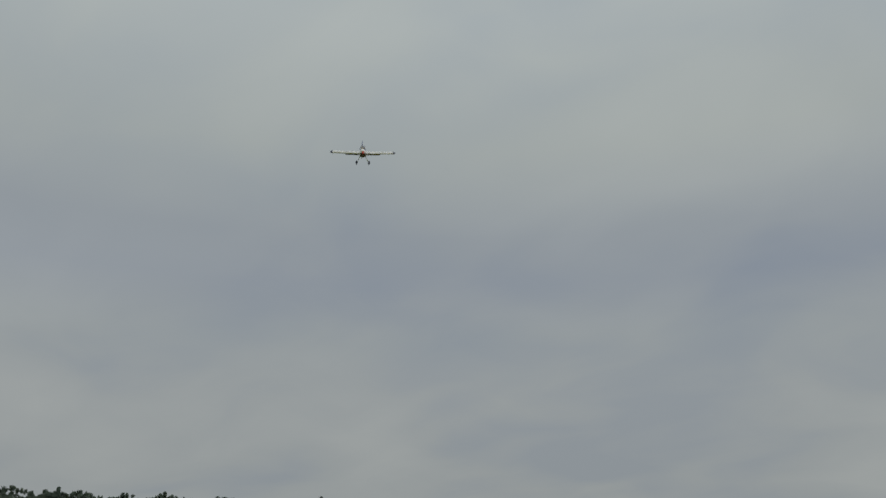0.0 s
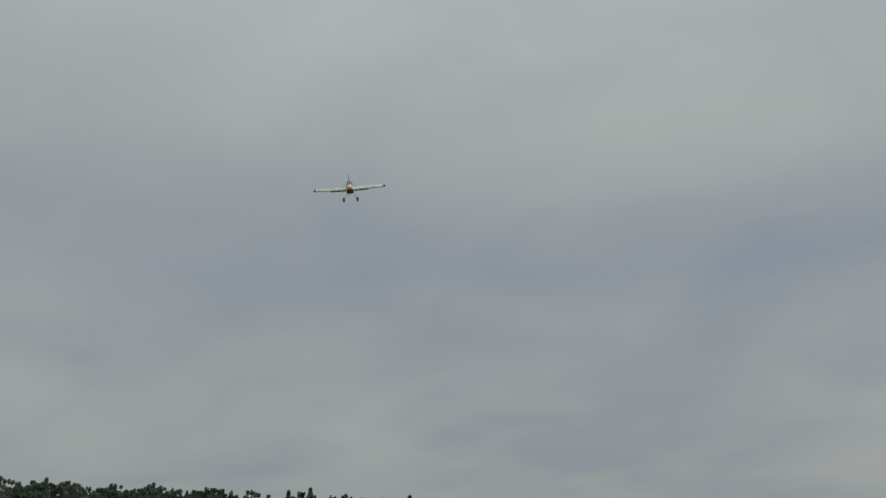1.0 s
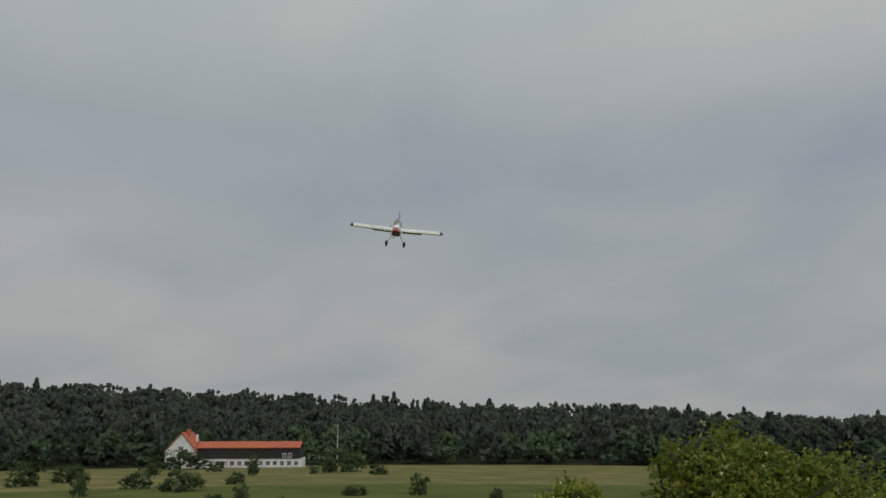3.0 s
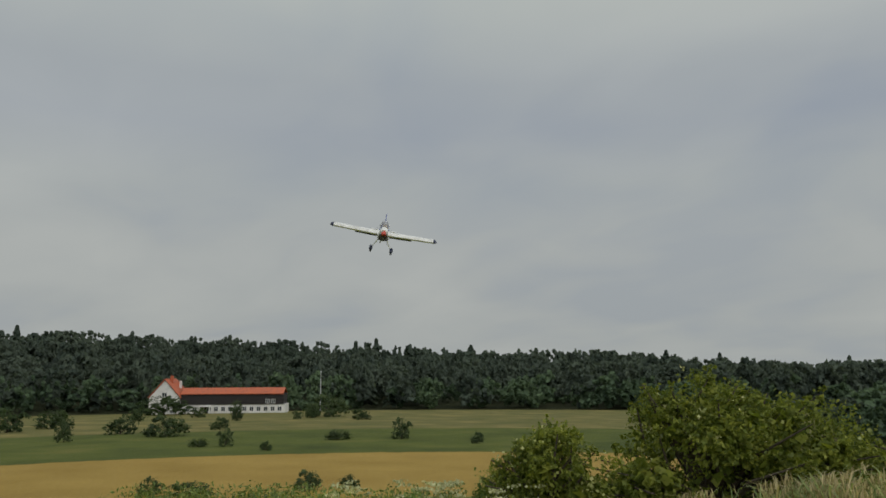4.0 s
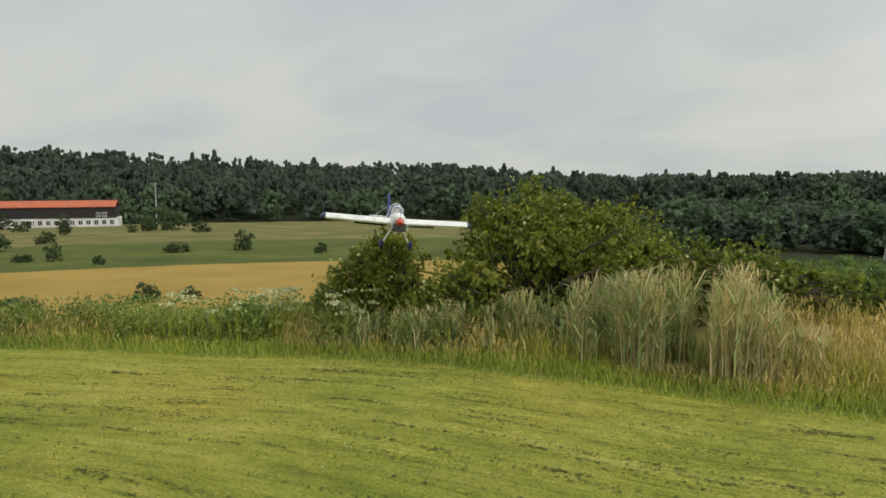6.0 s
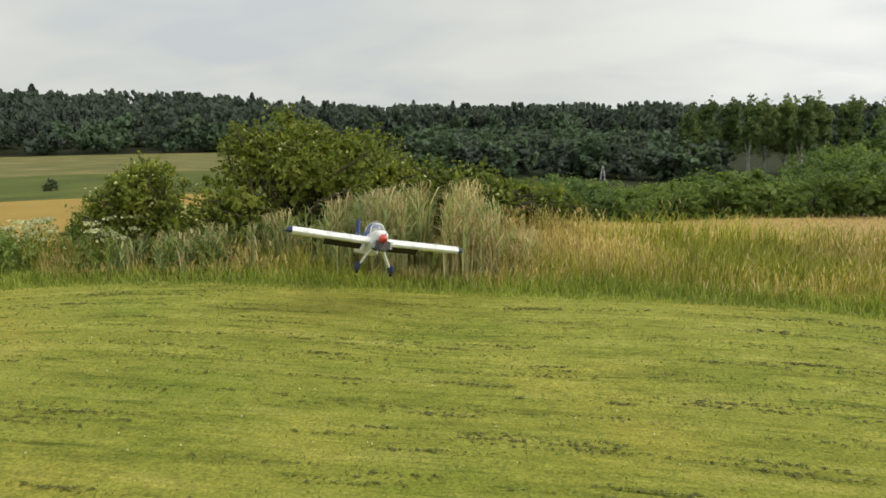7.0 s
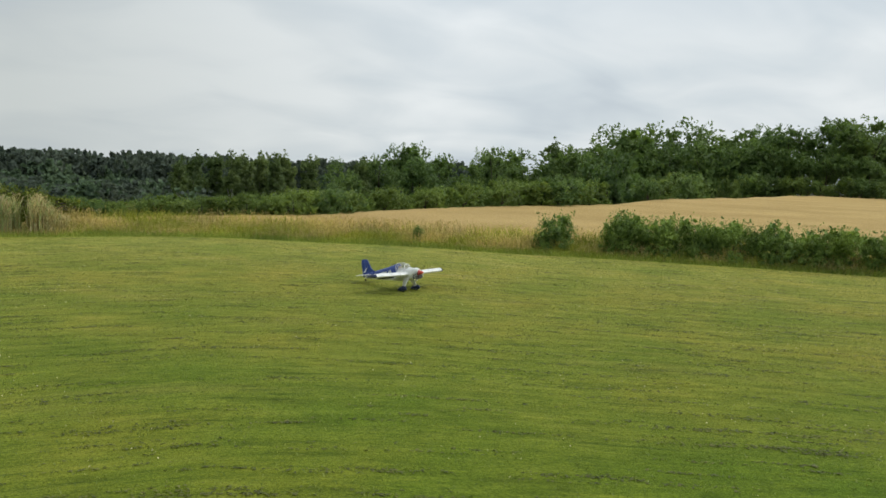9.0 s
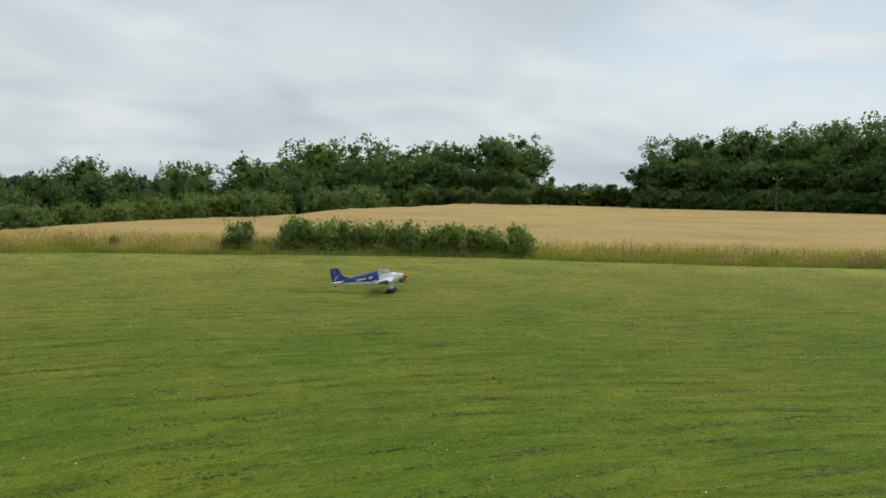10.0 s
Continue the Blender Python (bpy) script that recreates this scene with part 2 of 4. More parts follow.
def sheet(name, verts, faces, mat, smooth_faces=False):
    me = bpy.data.meshes.new(name)
    verts, faces = np.asarray(verts, np.float32), np.asarray(faces, np.int32)
    k = faces.shape[1]
    me.vertices.add(len(verts))
    me.vertices.foreach_set("co", verts.ravel())
    me.loops.add(faces.size)
    me.loops.foreach_set("vertex_index", faces.ravel())
    me.polygons.add(len(faces))
    me.polygons.foreach_set("loop_start", np.arange(0, faces.size, k, dtype=np.int32))
    me.update(calc_edges=True)
    if smooth_faces:
        me.shade_smooth()
    me.materials.append(mat)
    return me


def ground_material():
    m, t, b = material("ground", 0.95, 0, 0.15)
    p = position(t)
    sep = t.nodes.new("ShaderNodeSeparateXYZ")
    t.links.new(p, sep.inputs[0])
    x, y = sep.outputs[0], sep.outputs[1]
    warp = noise_tex(t, p, 0.7, 3.0)
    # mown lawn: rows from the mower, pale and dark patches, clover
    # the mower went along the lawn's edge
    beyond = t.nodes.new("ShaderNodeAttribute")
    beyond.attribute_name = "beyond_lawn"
    along = maths(t, "SUBTRACT", maths(t, "MULTIPLY", x, 0.55), maths(t, "MULTIPLY", y, 0.35))
    row_at = t.nodes.new("ShaderNodeCombineXYZ")
    t.links.new(along, row_at.inputs[0])
    t.links.new(maths(t, "MULTIPLY", beyond.outputs["Fac"], 2.2), row_at.inputs[1])
    row_v = row_at.outputs[0]
    rows_n = noise_tex(t, row_v, 1.5, 5.0, 0.65)
    patches = noise_tex(t, p, 0.35, 4.0, 0.6)
    grain = noise_tex(t, p, 38.0, 4.0, 0.7)
    lawn = ramp(t, rows_n, [(0.28, (0.150, 0.165, 0.024)), (0.46, (0.235, 0.245, 0.036)), (0.58, (0.275, 0.278, 0.045)), (0.76, (0.350, 0.320, 0.075))])
    streak = noise_tex(t, scaled(t, row_v, (1.3, 3.4, 1)), 2.2, 4.0, 0.7)
    lawn = mix(t, 1.0, lawn, ramp(t, streak, [(0.30, (0.55, 0.62, 0.55)), (0.42, (0.92, 0.94, 0.9)), (0.6, (1.05, 1.04, 1.0)), (0.72, (1.3, 1.22, 1.3))]), "MULTIPLY")
    lawn = mix(t, 1.0, lawn, ramp(t, patches, [(0.3, (0.75, 0.88, 0.75)), (0.5, (1, 1, 1)), (0.72, (1.25, 1.08, 1.1))]), "MULTIPLY")
    dash = noise_tex(t, scaled(t, row_v, (0.9, 2.3, 1), (3, 7, 0)), 1.0, 5.0, 0.7)
    lawn = mix(t, 1.0, lawn, ramp(t, dash, [(0.32, (0.48, 0.56, 0.52)), (0.41, (1, 1, 1)), (0.59, (1, 1, 1)), (0.70, (1.5, 1.32, 1.5))]), "MULTIPLY")
    straw = noise_tex(t, scaled(t, row_v, (0.35, 0.45, 1), (9, 2, 0)), 0.8, 3.0, 0.6)
    lawn = mix(t, ramp(t, straw, [(0.60, (0, 0, 0)), (0.74, (0.5, 0.5, 0.5))]), lawn, (0.36, 0.29, 0.085))
    tuft = noise_tex(t, p, 6.5, 6.0, 0.75)
    lawn = mix(t, 1.0, lawn, ramp(t, tuft, [(0.30, (0.68, 0.72, 0.66)), (0.45, (0.95, 0.96, 0.95)), (0.58, (1.05, 1.04, 1.03)), (0.72, (1.28, 1.22, 1.3))]), "MULTIPLY")
    lawn = mix(t, 1.0, lawn, ramp(t, grain, [(0.3, (0.58, 0.62, 0.55)), (0.7, (1.36, 1.32, 1.3))]), "MULTIPLY")
    # the grass is darker and greener far from the lawn's edge, paler towards it
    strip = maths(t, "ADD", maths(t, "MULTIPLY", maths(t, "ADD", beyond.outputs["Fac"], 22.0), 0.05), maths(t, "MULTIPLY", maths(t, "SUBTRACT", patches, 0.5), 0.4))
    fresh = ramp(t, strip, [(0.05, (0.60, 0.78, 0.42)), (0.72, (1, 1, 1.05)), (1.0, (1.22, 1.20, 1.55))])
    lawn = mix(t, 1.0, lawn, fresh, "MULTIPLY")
    # wheat
    wn = noise_tex(t, scaled(t, p, (0.5, 0.5, 1)), 0.25, 4.0)
    wf = noise_tex(t, p, 9.0, 4.0, 0.7)
    wheat = ramp(t, wn, [(0.3, (0.43, 0.295, 0.110)), (0.6, (0.53, 0.372, 0.150)), (0.8, (0.58, 0.40, 0.145))])
    wheat = mix(t, 1.0, wheat, ramp(t, wf, [(0.3, (0.72, 0.7, 0.66)), (0.7, (1.2, 1.2, 1.2))]), "MULTIPLY")
    # verge and meadow
    vn = noise_tex(t, p, 1.1, 5.0, 0.65)
    verge = ramp(t, vn, [(0.3, (0.085, 0.125, 0.025)), (0.5, (0.150, 0.180, 0.042)), (0.7, (0.250, 0.225, 0.080))])
    mn = noise_tex(t, p, 0.12, 5.0, 0.6)
    meadow = ramp(t, mn, [(0.3, (0.060, 0.080, 0.020)), (0.55, (0.105, 0.125, 0.028)), (0.75, (0.155, 0.150, 0.040))])
    olive = ramp(t, mn, [(0.3, (0.115, 0.120, 0.040)), (0.5, (0.160, 0.150, 0.052)), (0.72, (0.270, 0.215, 0.080))])
    wood = (0.035, 0.040, 0.018)
    wav = maths(t, "MULTIPLY", maths(t, "SUBTRACT", warp, 0.5), 1.0)
    edge = maths(t, "SUBTRACT", maths(t, "ADD", beyond.outputs["Fac"], maths(t, "MULTIPLY", wav, 0.3)), 0.05)
    dist = maths(t, "POWER", maths(t, "ADD", maths(t, "MULTIPLY", x, x), maths(t, "MULTIPLY", y, y)), 0.5)
    dist = maths(t, "ADD", dist, maths(t, "MULTIPLY", wav, 2.0))
    side = maths(t, "ADD", x, maths(t, "MULTIPLY", y, 0.35))  # left of this line lies the valley

    def step(v, at, width):
        return maths(t, "DIVIDE", maths(t, "SUBTRACT", v, at), width, True)

    valley = mix(t, step(dist, 40, 1.0), verge, mix(t, 1.0, wheat, (0.76, 0.74, 0.50), "MULTIPLY"))
    valley = mix(t, step(dist, 69, 0.8), valley, meadow)
    valley = mix(t, step(dist, 112, 3.0), valley, olive)
    valley = mix(t, step(dist, 222, 4.0), valley, wood)
    field = mix(t, step(edge, 2.1, 0.6), verge, wheat)
    field = mix(t, step(dist, 175, 10.0), field, meadow)
    field = mix(t, step(dist, 260, 10.0), field, wood)
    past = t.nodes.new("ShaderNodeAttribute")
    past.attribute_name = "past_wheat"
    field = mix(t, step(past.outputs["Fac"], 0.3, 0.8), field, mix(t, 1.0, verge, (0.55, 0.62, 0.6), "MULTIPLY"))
    field = mix(t, step(past.outputs["Fac"], 4.0, 6.0), field, wood)
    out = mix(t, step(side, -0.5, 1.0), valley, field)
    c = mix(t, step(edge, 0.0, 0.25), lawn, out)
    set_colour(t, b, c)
    h = maths(t, "ADD", maths(t, "MULTIPLY", grain, 0.7), rows_n)
    bump(t, b, h, 0.8, 0.05)
    return m


def build_ground():
    """One sheet from underfoot to the horizon, finest where the lawn is."""
    mat = ground_material()
    r = np.concatenate([np.arange(0.4, 44, 0.4), np.geomspace(44, 4000, 80)])
    a = np.radians(np.arange(0, 360, 1.2))
    R, A = np.meshgrid(r, a, indexing="ij")
    X, Y = -R * np.sin(A), R * np.cos(A)
    V = np.stack([X, Y, land(X, Y)], -1).reshape(-1, 3)
    n = len(a)
    V = np.vstack([V, [[0, 0, 0]]])
    i, j = np.meshgrid(np.arange(len(r) - 1), np.arange(n), indexing="ij")
    q = np.stack([i * n + j, i * n + (j + 1) % n, (i + 1) * n + (j + 1) % n, (i + 1) * n + j], -1).reshape(-1, 4)
    centre = np.array([[len(V) - 1, (k + 1) % n, k, k] for k in range(n)])
    me = bpy.data.meshes.new("ground")
    me.from_pydata(V.tolist(), [], [tuple(f) for f in q.tolist()] + [(c[0], c[2], c[1]) for c in centre.tolist()])
    bm = bmesh.new()
    bm.from_mesh(me)
    bmesh.ops.recalc_face_normals(bm, faces=bm.faces)
    if sum(f.normal.z for f in bm.faces) < 0:
        bmesh.ops.reverse_faces(bm, faces=bm.faces)
    bm.to_mesh(me)
    bm.free()
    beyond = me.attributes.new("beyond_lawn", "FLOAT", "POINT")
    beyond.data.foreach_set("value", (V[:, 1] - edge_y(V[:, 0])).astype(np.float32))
    past = me.attributes.new("past_wheat", "FLOAT", "POINT")
    past.data.foreach_set("value", (np.hypot(V[:, 0], V[:, 1]) - brush_r(np.degrees(np.arctan2(-V[:, 0], V[:, 1])))).astype(np.float32))
    me.materials.append(mat)
    me.shade_smooth()
    return tagged(new("ground", me), "mown green airfield lawn with verge, wheat and meadows beyond", "ground", kind="structure")


build_ground()


# ---------------------------------------------------------------- small helpers
def part(name, bm, mat, parent=None, label="", smooth_faces=True):
    me = bpy.data.meshes.new(name)
    bmesh.ops.recalc_face_normals(bm, faces=bm.faces)
    bm.to_mesh(me)
    bm.free()
    me.materials.append(mat)
    if smooth_faces:
        me.shade_smooth()
        me.set_sharp_from_angle(angle=radians(35))
    ob = new(name, me)
    ob.parent = parent
    return tagged(ob, label)


def loft(rings, closed=True, caps=True):
    """A skin over rings of equal length."""
    bm = bmesh.new()
    vs = [[bm.verts.new(p) for p in ring] for ring in rings]
    n = len(rings[0])
    for a, b in zip(vs, vs[1:]):
        for k in range(n if closed else n - 1):
            bm.faces.new((a[k], a[(k + 1) % n], b[(k + 1) % n], b[k]))
    if caps:
        bm.faces.new(vs[0][::-1])
        bm.faces.new(vs[-1])
    return bm


def tube(points, radii, sides=8):
    """A bent tapered rod."""
    pts = [Vector(p) for p in points]
    rings = []
    for i, p in enumerate(pts):
        d = (pts[min(i + 1, len(pts) - 1)] - pts[max(i - 1, 0)]).normalized()
        u = d.orthogonal().normalized()
        w = d.cross(u)
        rings.append([p + (u * math.cos(2 * math.pi * k / sides) + w * math.sin(2 * math.pi * k / sides)) * radii[i] for k in range(sides)])
    return loft(rings)


def box(x0, x1, y0, y1, z0, z1, bevel=0.0):
    bm = bmesh.new()
    bmesh.ops.create_cube(bm, size=1, matrix=Matrix.LocRotScale(((x0 + x1) / 2, (y0 + y1) / 2, (z0 + z1) / 2), None, (x1 - x0, y1 - y0, z1 - z0)))
    if bevel:
        bmesh.ops.bevel(bm, geom=bm.edges[:], offset=bevel, segments=2, affect="EDGES")
    return bm


def join(*bms):
    out = bms[0]
    for b in bms[1:]:
        me = bpy.data.meshes.new("tmp")
        b.to_mesh(me)
        b.free()
        out.from_mesh(me)
        bpy.data.meshes.remove(me)
    return out


# ---------------------------------------------------------------- the model aeroplane
def oval(y, zc, w, h, n=16, power=2.6):
    out = []
    for k in range(n):
        a = 2 * math.pi * k / n
        c, s = math.cos(a), math.sin(a)
        out.append((math.copysign(abs(c) ** (2 / power), c) * w / 2, y, zc + math.copysign(abs(s) ** (2 / power), s) * h / 2))
    return out


def aerofoil(x, y_lead, chord, z, thick):
    top = [(0, 0.0), (0.03, 0.42), (0.12, 0.8), (0.3, 1.0), (0.6, 0.72), (1.0, 0.04)]
    low = [(0.85, -0.10), (0.5, -0.30), (0.2, -0.42), (0.05, -0.32)]
    return [(x, y_lead - u * chord, z + v * thick * chord * 0.6) for u, v in top + low]


def fin_plate(points, thick, axis):
    """A flat tail surface with rounded edges, cut out by its outline; axis 0: upright, 2: lying."""
    bm = bmesh.new()
    vs = []
    for s, k in ((-1, 0.88), (-0.4, 1.0), (0.4, 1.0), (1, 0.88)):
        cu = sum(p[0] for p in points) / len(points)
        cv = sum(p[1] for p in points) / len(points)
        ring = []
        for u, v in points:
            u2, v2 = cu + (u - cu) * (k * 0.5 + 0.5), cv + (v - cv) * (k * 0.5 + 0.5)
            ring.append(bm.verts.new((s * thick / 2, u2, v2) if axis == 0 else (v2, u2, s * thick / 2)))
        vs.append(ring)
    n = len(points)
    for a, b in zip(vs, vs[1:]):
        for k in range(n):
            bm.faces.new((a[k], a[(k + 1) % n], b[(k + 1) % n], b[k]))
    bm.faces.new(vs[0][::-1])
    bm.faces.new(vs[-1])
    return bm


def model_aeroplane():
    """Low-wing tail-wheel model: nose along +y, origin under the cabin at wing height."""
    plane = new("model_aeroplane")
    plane.empty_display_size = 0.2
    plane.scale = (0.95, 0.95, 0.95)
    tagged(plane, "white and blue radio-controlled model aeroplane with red spinner", "model aeroplane")
    # fuselage: white belly and nose, blue back as a proud shell
    belly = [(0.30, 0.060, 0.16, 0.21), (0.20, 0.055, 0.175, 0.25), (0.05, 0.050, 0.18, 0.27), (-0.2, 0.045, 0.175, 0.26),
             (-0.5, 0.045, 0.14, 0.20), (-0.9, 0.045, 0.09, 0.14), (-1.28, 0.05, 0.035, 0.085)]
    fus = part("fuselage", loft([oval(*b) for b in belly]), WHITE, plane, "white film-covered fuselage")
    rings = []
    for y, z0, w, top in ((-0.17, 0.060, 0.180, 0.286), (-0.3, 0.055, 0.17, 0.262), (-0.5, 0.050, 0.148, 0.222), (-0.75, 0.050, 0.122, 0.183), (-1.0, 0.052, 0.088, 0.142), (-1.24, 0.058, 0.048, 0.110)):
        ring = []
        for k in range(9):
            a = math.pi * k / 8
            ring.append((math.cos(a) * (w / 2 + 0.004), y, z0 + (top - z0) * math.sin(a) ** 0.7))
        rings.append(ring)
    part("turtle_deck", loft(rings), BLUE, fus, "blue rear deck")
    for s in (-1, 1):  # registration: unreadable, so bars
        for k in (0, 1, 3, 4, 5, 6, 7):
            part("letter", box(s * 0.056, s * (0.0895 - 0.0028 * k), -0.37 - k * 0.052, -0.332 - k * 0.052, 0.098 - k * 0.004, 0.152 - k * 0.006), WHITE, fus, "white lettering bar", False)
        bm = loft([[(s * 0.086, 0.02, 0.01), (s * 0.092, 0.02, 0.01), (s * 0.092, 0.02, 0.03), (s * 0.086, 0.02, 0.03)],
                   [(s * 0.058, -0.62, 0.04), (s * 0.069, -0.62, 0.04), (s * 0.069, -0.62, 0.085), (s * 0.058, -0.62, 0.085)]])
        part("stripe", bm, BLUE, fus, "blue side flash")
    # cabin
    rings = []
    for y, z0, w, top in ((0.15, 0.155, 0.13, 0.185), (0.08, 0.15, 0.150, 0.260), (-0.01, 0.14, 0.160, 0.300), (-0.10, 0.13, 0.165, 0.302), (-0.18, 0.12, 0.170, 0.288)):
        rings.append([(math.cos(math.pi * k / 10) * w / 2, y, z0 + (top - z0) * math.sin(math.pi * k / 10) ** 0.5) for k in range(11)])
    canopy = part("canopy", loft(rings), CANOPY, plane, "clear greyish cabin canopy")
    part("cabin_floor", join(box(-0.055, 0.055, -0.15, 0.10, 0.13, 0.155, 0.006), box(-0.045, 0.045, -0.15, -0.12, 0.15, 0.225, 0.008), box(-0.05, 0.05, 0.06, 0.09, 0.15, 0.185, 0.006)), BEIGE, canopy, "beige cabin interior with seat back")
    for i in (1, 4):
        y = rings[i][0][1]
        part("canopy_frame", tube([(p[0] * 1.02, y, p[2] + 0.002) for p in rings[i]], [0.005] * 11, 6), WHITE, canopy, "white canopy bow")
    # cowling, engine, spinner, propeller
    cowl = part("cowling", loft([oval(0.425, 0.105, 0.085, 0.055), oval(0.41, 0.105, 0.115, 0.085), oval(0.35, 0.095, 0.15, 0.15), oval(0.29, 0.070, 0.165, 0.20)]), WHITE, plane)
    engine = part("engine", join(box(-0.05, 0.05, 0.39, 0.455, -0.06, 0.06, 0.012), box(-0.085, -0.045, 0.38, 0.44, -0.04, 0.05, 0.008), box(0.045, 0.085, 0.38, 0.44, -0.04, 0.05, 0.008),
                                 box(-0.093, 0.093, 0.315, 0.405, -0.058, 0.036, 0.014)), STEEL, plane, "dark metal engine")
    for k in range(4):
        for s in (-1, 1):
            part("cooling_fin", box(s * 0.095 - 0.014, s * 0.095 + 0.014, 0.375, 0.445, -0.03 + k * 0.022, -0.022 + k * 0.022), SILVER, engine)
    part("exhaust", tube([(0.03, 0.40, -0.04), (0.04, 0.39, -0.085), (0.045, 0.33, -0.10)], [0.013, 0.013, 0.011]), SILVER, engine, "bent silver exhaust")
    part("spinner", loft([oval(0.452, 0.065, 0.082, 0.082, 16, 2), oval(0.475, 0.065, 0.076, 0.076, 16, 2), oval(0.505, 0.065, 0.056, 0.056, 16, 2), oval(0.54, 0.065, 0.030, 0.030, 16, 2), oval(0.558, 0.065, 0.006, 0.006, 16, 2)]), RED, plane, "red pointed spinner")
    part("nose_ring", loft([oval(0.432, 0.045, 0.100, 0.150, 16, 2), oval(0.450, 0.050, 0.086, 0.125, 16, 2)]), RED, plane, "red cowl ring")
    prop = new("propeller")
    prop.parent, prop.location = plane, (0, 0.462, 0.01)
    for s in (-1, 1):
        rings = [[(s * r, -c * tw, z) for r, c, tw, z in ((r, w / 2, 0.5, 0.006), (r, -w / 2, 0.5, -0.006))] + [(s * r, w / 4 + 0.003, -0.004), (s * r, -w / 4 + 0.003, 0.004)] for r, w in ((0.03, 0.016), (0.09, 0.024), (0.16, 0.020), (0.20, 0.010))]
        part("blade", loft(rings), BLADE, prop, "thin dark propeller blade")
    # wing: two panels, blue tips, flaps
    for s in (-1, 1):
        dih = 0.022
        panel = part("wing", loft([aerofoil(s * x, 0.20 - 0.02 * x, 0.36 - 0.03 * x, x * dih, 0.29) for x in (0.06, 0.3, 0.6, 0.93)]), WHITE, plane, "white low wing panel")
        part("wing_tip", loft([aerofoil(s * 0.93, 0.182, 0.333, 0.93 * dih, 0.292), aerofoil(s * 0.965, 0.175, 0.315, 0.965 * dih, 0.27), aerofoil(s * 0.988, 0.15, 0.26, 0.988 * dih, 0.20), aerofoil(s * 1.0, 0.10, 0.17, dih, 0.09)]), NAVY, panel, "dark blue rounded wing tip")
        part("flap", loft([[(s * x, -0.150, x * dih + 0.004), (s * x, -0.150, x * dih - 0.016), (s * x, -0.245, x * dih - 0.062), (s * x, -0.247, x * dih - 0.052)] for x in (0.12, 0.32, 0.54)]), BLACK, panel, "dark lowered flap")
        part("aileron", loft([[(s * x, -0.145, x * dih + 0.010), (s * x, -0.145, x * dih - 0.008), (s * x, -0.192, x * dih - 0.010), (s * x, -0.193, x * dih - 0.005)] for x in (0.56, 0.74, 0.92)]), WHITE, panel)
    # tail, carried on the lowered hull
    fin = part("fin", fin_plate([(-0.90, 0.13), (-1.06, 0.22), (-1.165, 0.42), (-1.27, 0.43), (-1.25, 0.08)], 0.016, 0), BLUE, plane, "blue tail fin")
    part("rudder", fin_plate([(-1.255, 0.04), (-1.276, 0.43), (-1.36, 0.42), (-1.375, 0.34), (-1.345, 0.04)], 0.014, 0), BLUE, fin)
    for s in (-1, 1):
        bm = loft([[(s * 0.0095, -1.28, 0.13), (s * 0.0115, -1.28, 0.13), (s * 0.0115, -1.30, 0.13), (s * 0.0095, -1.30, 0.13)],
                   [(s * 0.0095, -1.17, 0.25), (s * 0.0115, -1.17, 0.25), (s * 0.0115, -1.18, 0.25), (s * 0.0095, -1.18, 0.25)]])
        part("fin_stripe", bm, WHITE, fin, "white slanting stripe")
    tail = part("tailplane", fin_plate([(-1.04, 0.03), (-1.10, 0.24), (-1.15, 0.27), (-1.24, 0.27), (-1.24, -0.27), (-1.15, -0.27), (-1.10, -0.24), (-1.04, -0.03)], 0.016, 2), WHITE, plane, "white tailplane")
    tail.location.z = 0.085
    elev = part("elevator", fin_plate([(-1.245, 0.27), (-1.32, 0.25), (-1.32, -0.27), (-1.245, -0.27)], 0.012, 2), WHITE, tail)
    for s in (-1, 1):
        part("strut", tube([(s * 0.015, -1.18, 0.24), (s * 0.19, -1.18, 0.09)], [0.003, 0.003], 6), SILVER, plane, "thin silver tail brace")
    # undercarriage
    for s in (-1, 1):
        leg = part("landing_gear_leg", loft([[(s * 0.055, 0.19, -0.06), (s * 0.055, 0.04, -0.06), (s * 0.075, 0.04, -0.06), (s * 0.075, 0.19, -0.06)],
                                           [(s * 0.17, 0.145, -0.27), (s * 0.17, 0.07, -0.27), (s * 0.184, 0.07, -0.27), (s * 0.184, 0.145, -0.27)]]), WHITE, plane, "white sprung undercarriage leg")
        spat = part("wheel_spat", loft([oval(0.215, -0.288, 0.02, 0.035, 12, 2), oval(0.19, -0.28, 0.052, 0.085, 12, 2.2), oval(0.12, -0.272, 0.068, 0.112, 12, 2.2), oval(0.03, -0.282, 0.056, 0.09, 12, 2.2), oval(-0.055, -0.300, 0.012, 0.03, 12, 2)]), NAVY, leg, "dark blue wheel spat")
        spat.location.x = s * 0.19
        wheel = part("wheel", tube([(s * 0.19 - 0.016, 0.11, -0.305), (s * 0.19 - 0.010, 0.11, -0.305), (s * 0.19 + 0.010, 0.11, -0.305), (s * 0.19 + 0.016, 0.11, -0.305)], [0.036, 0.045, 0.045, 0.036], 18), BLACK, leg, "black rubber wheel")
        part("hub", tube([(s * 0.19 + 0.0165, 0.11, -0.305), (s * 0.19 + 0.022, 0.11, -0.305)], [0.022, 0.018], 12), HUB, wheel)
    tl = part("tail_wheel_leg", tube([(0, -1.22, 0.05), (0, -1.27, 0.0), (0, -1.285, -0.025)], [0.004] * 3, 6), SILVER, plane)
    part("tail_wheel", tube([(-0.008, -1.285, -0.03), (0.008, -1.285, -0.03)], [0.020, 0.020], 14), BLACK, tl)
    part("aerial", tube([(0, -0.2, -0.05), (0, -0.42, -0.085)], [0.002, 0.001], 5), BLACK, plane)
